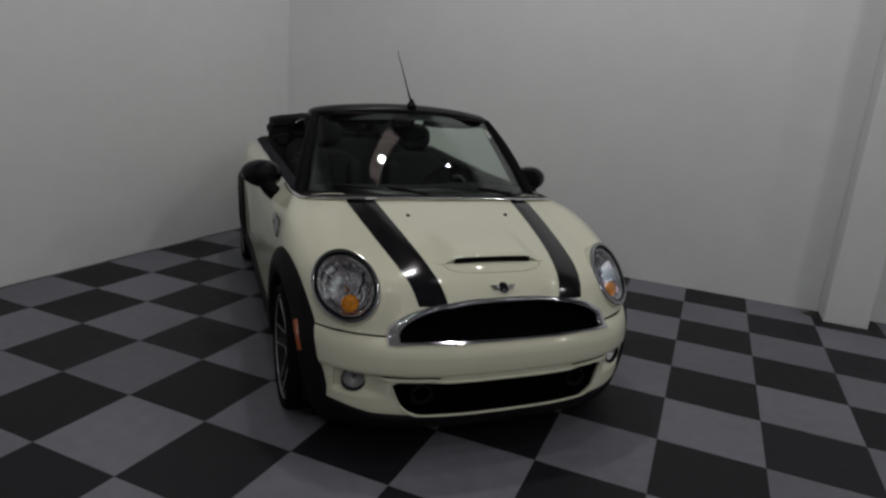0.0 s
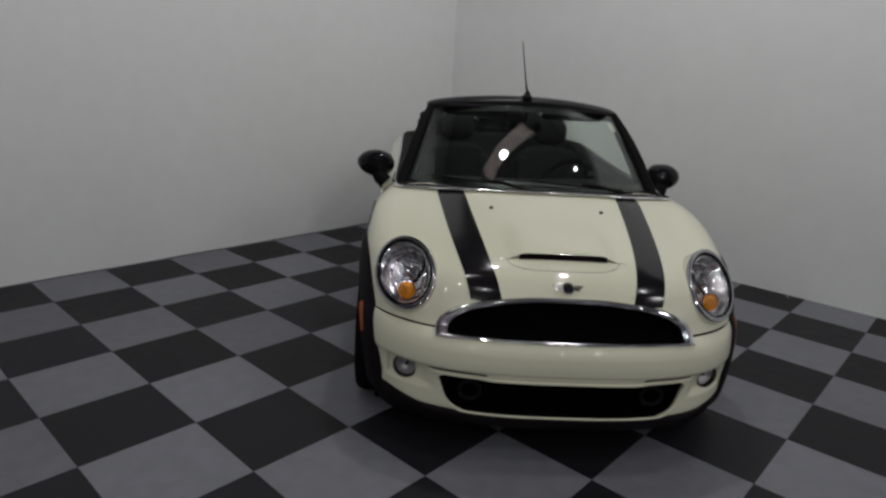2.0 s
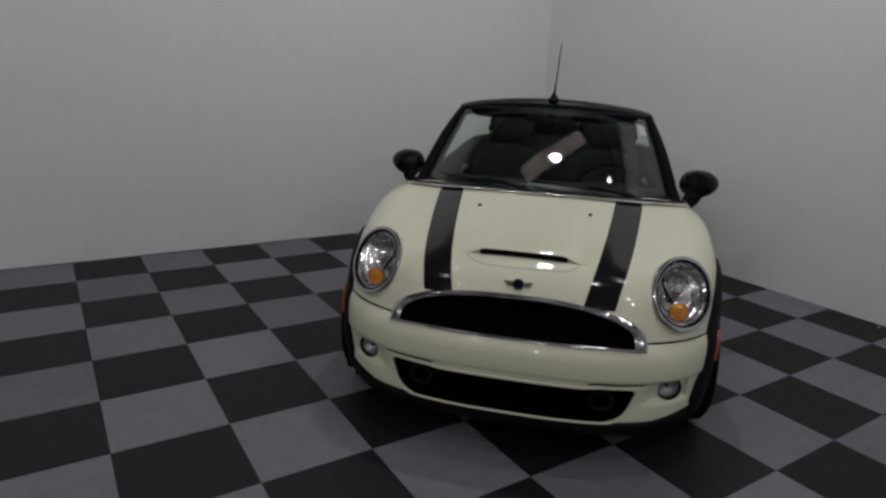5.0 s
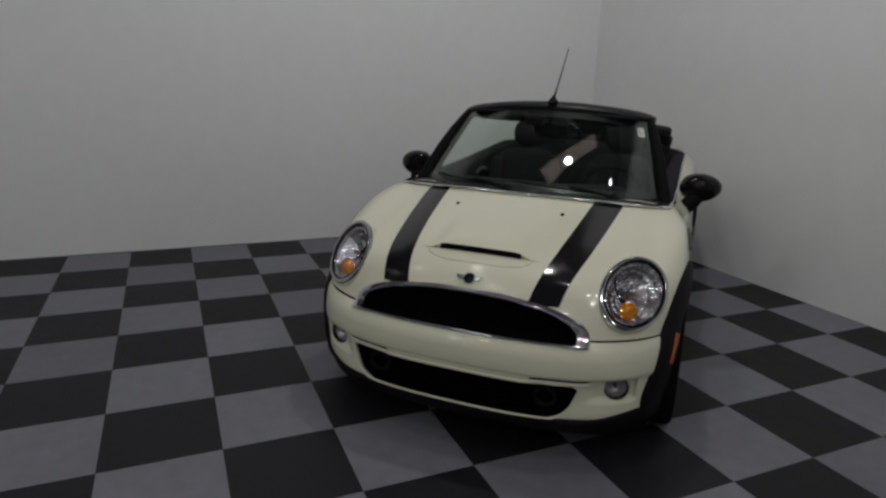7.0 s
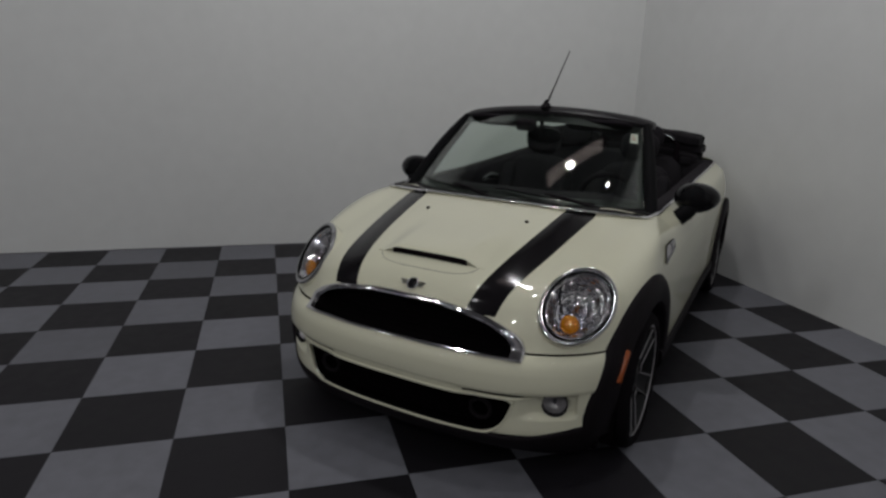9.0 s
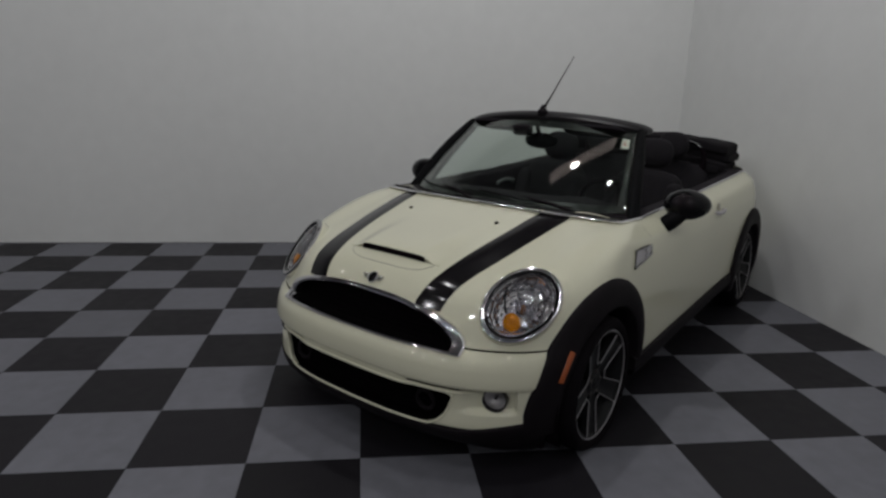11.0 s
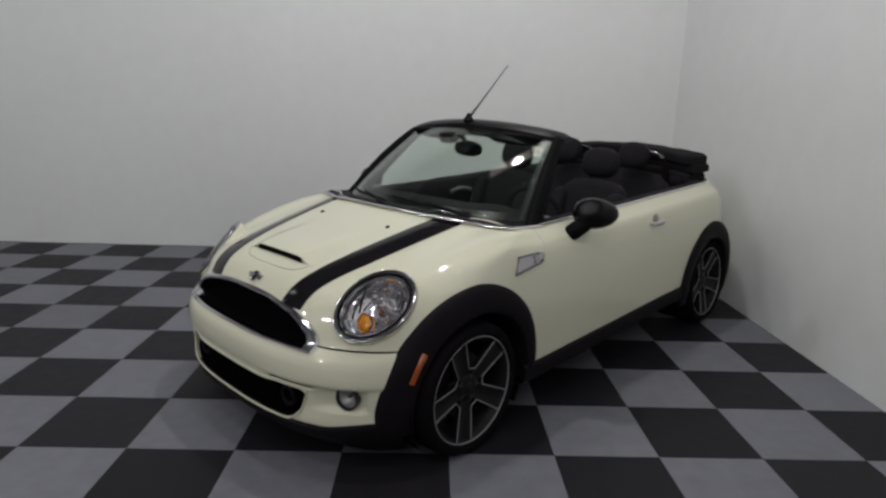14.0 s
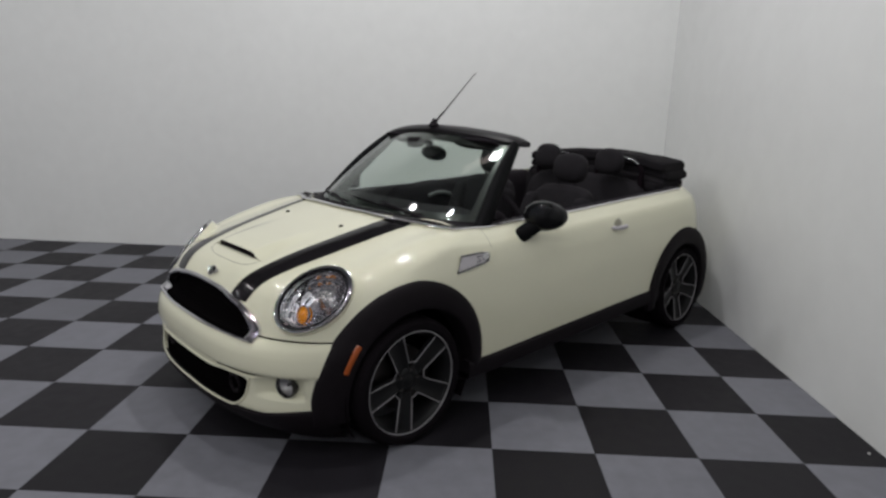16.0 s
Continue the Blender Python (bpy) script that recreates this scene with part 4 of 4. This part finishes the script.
for v in (0.775, 0.80, 0.822):
    part("label_print", grid([[tuple(screen(u, v + q, -0.007)) for u in (0.857, 0.875, 0.891 - 0.4 * (v - 0.775))] for q in (0.0, 0.009)]), RED, pane, "red printed bar on the label")

# aerial
mast = part("aerial", tube([(-0.795, 0, 1.385), (-0.84, 0, 1.43), (-0.87, 0, 1.455), (-1.118, 0, 1.688)], [0.0075, 0.006, 0.0042, 0.0025], 8), PLASTIC, car, "thin black roof aerial")
part("aerial_base", lathe([(0.0, 0.036), (0.008, 0.034), (0.015, 0.018), (0.026, 0.004), (0.030, 0.0), (0.030, -0.012)], 20, "z"), PLASTIC, mast).matrix_local = pose(-0.79, 0, 1.379)

# ---- door furniture ----
PLATE = material("pale_metal_plate", (0.50, 0.48, 0.50), 0.35, metal=0.25)
# body cream, darkened to imitate the shade in the handle's dish
CUP_SHADE = material("handle_cup_shade", (0.30, 0.29, 0.22), 0.35, coat=0.5)
for side in (1, -1):
    # mirror on its stalk
    shellm = ball((0, 0, 0), (0.085, 0.112, 0.076), 28, 18)
    for v in shellm.verts:
        if v.co.x < 0:
            k = max(1 - (v.co.x / 0.085) ** 2, 0.01) ** 0.5
            v.co.y, v.co.z = v.co.y * k ** -0.75, v.co.z * k ** -0.75
        if v.co.x < -0.052:
            v.co.x = -0.052 + (v.co.x + 0.052) * 0.15
        v.co.z *= 1.0 - 0.10 * (v.co.y * side / 0.098)
    mirror = part("door_mirror", shellm, BLACK_GLOSS, car, "glossy black door mirror")
    at = pose(-0.797, side * 0.850, 0.961, 0, -4, side * 38)
    mirror.matrix_local = at
    part("mirror_glass", box(-0.062, -0.0585, -0.066, 0.066, -0.046, 0.046, 0.0015), CHROME, mirror, "mirror glass")
    stalk = tube([(-0.70, side * 0.745, 0.850), (-0.703, side * 0.775, 0.860), (-0.72, side * 0.808, 0.892), (-0.77, side * 0.842, 0.932)], [0.030, 0.042, 0.042, 0.036], 16)
    part("mirror_stalk", stalk, SATIN, mirror, "black mirror stalk").matrix_local = at.inverted()
    # bright waist strip
    part("waist_strip", tube([(x, side * (float(half_width(x, 0.943)) + 0.001), lift(x, 0.947)) for x in np.linspace(-0.50, -2.42, 60)], 0.0068, 8), CHROME, car, "chrome waist strip")
    # handle over a low dome; its dull colour stands for the cup's shade
    y, z = float(half_width(-1.545, 0.80)), lift(-1.545, 0.777)
    grip = part("door_handle", tube([(-1.475, side * (y + 0.004), z + 0.002), (-1.485, side * (y + 0.026), z), (-1.545, side * (y + 0.032), z), (-1.605, side * (y + 0.026), z), (-1.615, side * (y + 0.004), z + 0.002)], [0.007, 0.012, 0.0145, 0.012, 0.007], 12, squash=(0.7, 1.0)), PLATE, car, "chrome door handle")
    cup = ball((0, 0, 0), (0.047, 0.006, 0.047), 24, 12)
    for v in cup.verts:
        v.co.z *= 1.0 - 0.35 * (abs(v.co.x) / 0.047) ** 2
    bmesh.ops.transform(cup, matrix=Matrix.Translation((-1.545, side * (y - 0.001), z + 0.004)), verts=cup.verts[:])
    part("handle_cup", cup, CUP_SHADE, grip, "cup behind the handle, darkened to stand for its shade")
    # side badge: a chrome-framed leaning plate with a round repeater
    def on_flank(x, z, out):
        return (x, side * (float(half_width(x, z)) + out), z)
    frame4 = [(-0.214, 0.750), (-0.248, 0.820), (-0.39, 0.820), (-0.425, 0.804), (-0.422, 0.782), (-0.39, 0.773)]
    badge = part("side_badge", tube([on_flank(x, z, 0.006) for x, z in frame4], 0.0048, 8, closed=True), DARK_CHROME, car, "chrome-framed side badge with a round repeater")
    bm = bmesh.new()
    bm.faces.new([bm.verts.new(on_flank(x * 0.97 - 0.0096, 0.792 + (z - 0.792) * 0.86, 0.004)) for x, z in frame4])
    for k in range(3):
        part("badge_bar", tube([on_flank(-0.345 - 0.012 * (k % 2), 0.783 + 0.011 * k, 0.006), on_flank(-0.372 + 0.006 * (k % 2), 0.785 + 0.011 * k, 0.006)], 0.0028, 6), DARK_CHROME, badge)
    part("badge_plate", fix_out(bm), PLATE, badge, "pale metal plate", False)
    part("repeater", ball(on_flank(-0.408, 0.797, 0.006), (0.028, 0.009, 0.027), 20, 12), LENS, badge, "clear round repeater lens")
    part("repeater_base", ball(on_flank(-0.408, 0.797, 0.003), (0.026, 0.006, 0.025), 20, 12), CHROME, badge)

# ---- cabin ----
part("cabin_floor", box(-2.40, -0.35, -0.72, 0.72, 0.32, 0.36, 0.01), LINER, car, "black cabin floor")
part("rear_bulkhead", box(-2.62, -2.42, -0.70, 0.70, 0.34, 0.98, 0.03), CLOTH, car, "black cloth rear bulkhead")
TRIM = material("grey_interior_trim", (0.30, 0.30, 0.31), 0.35, metal=0.6)
for side in (1, -1):
    rows = []
    for x in np.linspace(-0.52, -2.45, 50):
        w, t = float(half_width(x, 0.945)), lift(x, 0.945)
        rows.append([(x, side * (w + a), z) for a, z in ((-0.004, t - 0.004), (-0.02, t + 0.002), (-0.075, t + 0.001), (-0.095, t - 0.02), (-0.10, t - 0.12), (-0.08, t - 0.30), (-0.09, 0.36))])
    card = part("door_card", grid(rows), DASH, car, "black inner door panel")
    part("door_pull", tube([(-1.31 - 0.22 * k / 8, side * 0.612, 0.848 + 0.022 * math.sin(math.pi * k / 8)) for k in range(9)], 0.014, 10, squash=(0.6, 1.0)), TRIM, card, "silver door pull")
    part("armrest", box(-1.30, -0.82, side * 0.64 - 0.035, side * 0.64 + 0.035, 0.69, 0.75, 0.02, 3), DASH, card, "black armrest")

rows = []
for i in range(31):
    u = -1 + i / 15
    y = 0.655 * u
    f = screen(u * 0.95, 0.0)
    rows.append([(f.x - 0.03, y, 0.915), (f.x - 0.16, y, 0.935), (-0.68 + 0.04 * u * u, y, 0.930 + 0.02 * math.exp(-((y - 0.36) / 0.16) ** 2)), (-0.74 + 0.04 * u * u, y, 0.915), (-0.765 + 0.03 * u * u, y, 0.87), (-0.74, y, 0.72), (-0.66, y, 0.55), (-0.55, y, 0.36)])
dash = part("dashboard", fix_out(grid(rows)), DASH, car, "black dashboard")
part("centre_dial", lathe([(0.0, 0.0), (0.085, 0.004), (0.105, 0.016), (0.112, 0.008), (0.112, -0.03)], 40, "z"), DARK_CHROME, dash, "round centre dial").matrix_local = pose(-0.775, 0, 0.80, 0, -78, 0)
hoop = [(0.0, 0.178 * math.cos(t), 0.178 * math.sin(t)) for t in CIRCLE]
wheel_part = part("steering_wheel", tube(hoop, 0.0155, 12, closed=True), DASH, car, "black steering wheel")
wheel_part.matrix_local = pose(-1.00, 0.355, 0.855, 0, 24, 0)
part("wheel_boss", ball((0.01, 0, 0), (0.035, 0.062, 0.055), 20, 12), DASH, wheel_part)
for t in (radians(0), radians(180), radians(-60), radians(-120)):
    part("wheel_spoke", tube([(0.005, 0.05 * math.cos(t), 0.05 * math.sin(t)), (0, 0.172 * math.cos(t), 0.172 * math.sin(t))], 0.011, 8), TRIM, wheel_part)
part("column", tube([(0.02, 0, 0), (0.24, 0, -0.02)], 0.038, 14), DASH, wheel_part)


def cushion(size, bulge=0.25, cuts=6, n=4.5):
    """A soft block: a rounded box that swells a little."""
    bm = bmesh.new()
    bmesh.ops.create_cube(bm, size=2.0)
    bmesh.ops.subdivide_edges(bm, edges=bm.edges[:], cuts=cuts, use_grid_fill=True)
    for v in bm.verts:
        p = v.co.copy()
        r = (abs(p.x) ** n + abs(p.y) ** n + abs(p.z) ** n) ** (1 / n)
        p = p / r * (1 + bulge * 0.1 * (1 - (abs(p.x * p.y) + abs(p.y * p.z) + abs(p.x * p.z)) / 3))
        v.co = (p.x * size[0] / 2, p.y * size[1] / 2, p.z * size[2] / 2)
    return bm


def front_seat(y):
    back = part("front_seat", cushion((0.15, 0.46, 0.58)), CLOTH, car, "black cloth front seat with headrest")
    place = pose(-1.59, y, 0.725, 0, -17, 0)
    back.matrix_local = place
    for k in (-1, 1):
        part("bolster", cushion((0.19, 0.10, 0.46)), CLOTH, back).matrix_local = pose(0.04, k * 0.195, -0.02)
    rest = part("headrest", cushion((0.12, 0.245, 0.19), 0.25, 6, 2.7), CLOTH, back, "black headrest")
    rest.matrix_local = pose(0.012, 0, 0.408, 0, 10, 0)
    for k in (-1, 1):
        part("headrest_post", tube([(0, k * 0.06, 0.24), (0.005, k * 0.06, 0.36)], 0.007, 8), DASH, back)
    base = part("seat_cushion", cushion((0.54, 0.50, 0.17)), CLOTH, back)
    base.matrix_local = place.inverted() @ pose(-1.28, y, 0.50, 0, -8, 0)


front_seat(0.335)
front_seat(-0.335)
bench = part("rear_seat", cushion((0.16, 1.02, 0.50)), CLOTH, car, "black cloth rear seat with two headrests")
bench_place = pose(-2.33, 0.0, 0.78, 0, -16, 0)
bench.matrix_local = bench_place
for y in (0.275, -0.275):
    rest = part("rear_headrest", cushion((0.115, 0.215, 0.185), 0.25, 6, 2.6), CLOTH, bench, "black rear headrest")
    rest.matrix_local = bench_place.inverted() @ pose(-2.25, y, 1.14, 0, -6, 0)
    loop = [(-2.38, y + w, z) for w, z in ((-0.155, 1.122), (-0.12, 1.148), (-0.06, 1.162), (0.06, 1.162), (0.12, 1.148), (0.155, 1.122))]
    arch = part("roll_hoop", tube(loop, 0.013, 12), DARK_CHROME, car, "silver roll-over hoop")
    for k in (-1, 1):
        part("hoop_foot", tube([(-2.38, y + k * 0.155, 1.122), (-2.38, y + k * 0.185, 1.085), (-2.37, y + k * 0.19, 0.90)], [0.014, 0.018, 0.024], 12), LINER, arch, "black padded hoop foot")

# inside mirror
inner = part("inside_mirror", cushion((0.05, 0.205, 0.088), 0.25, 6, 2.3), BLACK_GLOSS, car, "black inside mirror")
inner_at = pose(-0.795, 0.0, 1.215, 0, 8, 0)
inner.matrix_local = inner_at
part("mirror_stem", tube([(-0.785, 0, 1.225), (-0.755, 0, 1.27), (-0.74, 0, 1.30)], 0.012, 8), PLASTIC, inner).matrix_local = inner_at.inverted()
part("sensor_box", cushion((0.06, 0.11, 0.06)), PLASTIC, inner).matrix_local = pose(0.07, -0.08, 0.07)
for side in (1, -1):
    part("sun_visor", cushion((0.15, 0.36, 0.022)), DASH, car, "black folded sun visor").matrix_local = pose(-0.85, side * 0.29, 1.285, 0, -24, 0)

# ---- folded roof ----
def roof_fold(x0, x1, low, high, half, waves, seed, drop=0.045):
    """One layer of the folded roof: a soft slab, sagging to its ends, with creased edges."""
    rng = random.Random(seed)
    ph = [rng.uniform(0, 6.28) for _ in range(4)]
    rows = []
    for i in range(49):
        u = -1 + i / 24
        y = half * u
        sag = drop * abs(u) ** 2.0
        pull = 0.10 * (1 - u * u)
        ring = []
        for k in range(20):
            t = 2 * math.pi * k / 20
            cx, cz = math.copysign(abs(math.cos(t)) ** 0.45, math.cos(t)), math.copysign(abs(math.sin(t)) ** 0.45, math.sin(t))
            taper = (1 - abs(u) ** 40) ** 0.5 if abs(u) < 1 else 0.02
            x = (x0 + x1) / 2 - pull * 0.6 + cx * (x1 - x0) / 2 * (0.85 + 0.15 * taper)
            z = (low + high) / 2 - sag + cz * (high - low) / 2 * (0.72 + 0.28 * taper)
            z += waves * (math.sin(9 * u + ph[0] + 2 * cx) + 0.6 * math.sin(21 * u + ph[1] + 3 * cz)) * (0.5 + 0.5 * cz)
            x += waves * math.sin(13 * u + ph[2])
            ring.append((x, y, z))
        rows.append(ring)
    bm = grid(rows, wrap=True)
    bm.verts.ensure_lookup_table()
    bm.faces.new(bm.verts[:20]), bm.faces.new(bm.verts[-20:])
    bmesh.ops.recalc_face_normals(bm, faces=bm.faces[:])
    return bm


roof = part("folded_roof", roof_fold(-2.74, -2.40, 0.99, 1.075, 0.605, 0.003, 1), CANVAS, car, "folded black canvas roof stacked behind the seats")
part("roof_layer", roof_fold(-2.78, -2.44, 1.062, 1.135, 0.615, 0.003, 2), CANVAS, roof)
part("roof_layer", roof_fold(-2.76, -2.42, 1.118, 1.20, 0.60, 0.003, 3), CANVAS, roof)
part("rear_deck", box(-2.80, -2.40, -0.57, 0.57, 0.94, 1.005, 0.02), CANVAS, car, "black cover below the folded roof")

# ---- floor tiles ----
floor = tagged(link("floor", box(WALL_X, FAR_X, FAR_Y, WALL_Y, -0.06, -0.004), SUBFLOOR, False), "black and grey chequered vinyl tile floor", "floor", kind="structure")
TILE, TILE_X, TILE_Y = 0.4572, -0.450, 2.351
SHAPES = {}


def tile_mesh(lo_x, hi_x, lo_y, hi_y, mat):
    """One tile with softened edges; full tiles share a mesh."""
    key = (round(lo_x, 4), round(hi_x, 4), round(lo_y, 4), round(hi_y, 4), mat.name)
    if key not in SHAPES:
        bm, e = bmesh.new(), 0.0018
        low = [bm.verts.new(p) for p in ((lo_x, lo_y, -0.004), (hi_x, lo_y, -0.004), (hi_x, hi_y, -0.004), (lo_x, hi_y, -0.004))]
        mid = [bm.verts.new((v.co.x, v.co.y, -0.0008)) for v in low]
        top = [bm.verts.new(p) for p in ((lo_x + e, lo_y + e, 0), (hi_x - e, lo_y + e, 0), (hi_x - e, hi_y - e, 0), (lo_x + e, hi_y - e, 0))]
        bm.faces.new(top)
        for k in range(4):
            j = (k + 1) % 4
            bm.faces.new((mid[k], mid[j], top[j], top[k]))
            bm.faces.new((low[k], low[j], mid[j], mid[k]))
        mesh = bpy.data.meshes.new("tile")
        bm.to_mesh(mesh)
        bm.free()
        mesh.materials.append(mat)
        SHAPES[key] = mesh
    return SHAPES[key]


rest = {TILE_DARK: [], TILE_LIGHT: []}
for i in range(-9, 28):
    for j in range(-31, 8):
        lo_x, lo_y = TILE_X + TILE * i, TILE_Y + TILE * j
        hi_x, hi_y = min(lo_x + TILE, FAR_X), min(lo_y + TILE, WALL_Y)
        cut_x, cut_y = max(lo_x, WALL_X), max(lo_y, FAR_Y)
        if hi_x - cut_x < 0.004 or hi_y - cut_y < 0.004:
            continue
        mat = TILE_LIGHT if (i + j) % 2 == 0 else TILE_DARK
        g = 0.0006
        if -9 <= i <= 5 and -11 <= j <= 7:
            ob = new("tile", tile_mesh(cut_x - lo_x + g, hi_x - lo_x - g, cut_y - lo_y + g, hi_y - lo_y - g, mat))
            ob.location = (lo_x, lo_y, 0)
            ob.parent = floor
        else:
            rest[mat].append((cut_x + g, hi_x - g, cut_y + g, hi_y - g))
for mat, tiles in rest.items():
    quads = [((a, c, 0), (b, c, 0), (b, d, 0), (a, d, 0)) for a, b, c, d in tiles]
    mesh = bpy.data.meshes.new("tiles_beyond")
    mesh.from_pydata([p for q in quads for p in q], [], [tuple(range(4 * k, 4 * k + 4)) for k in range(len(quads))])
    mesh.materials.append(mat)
    ob = tagged(new("tiles_beyond", mesh), kind="stuff")
    ob.parent = floor
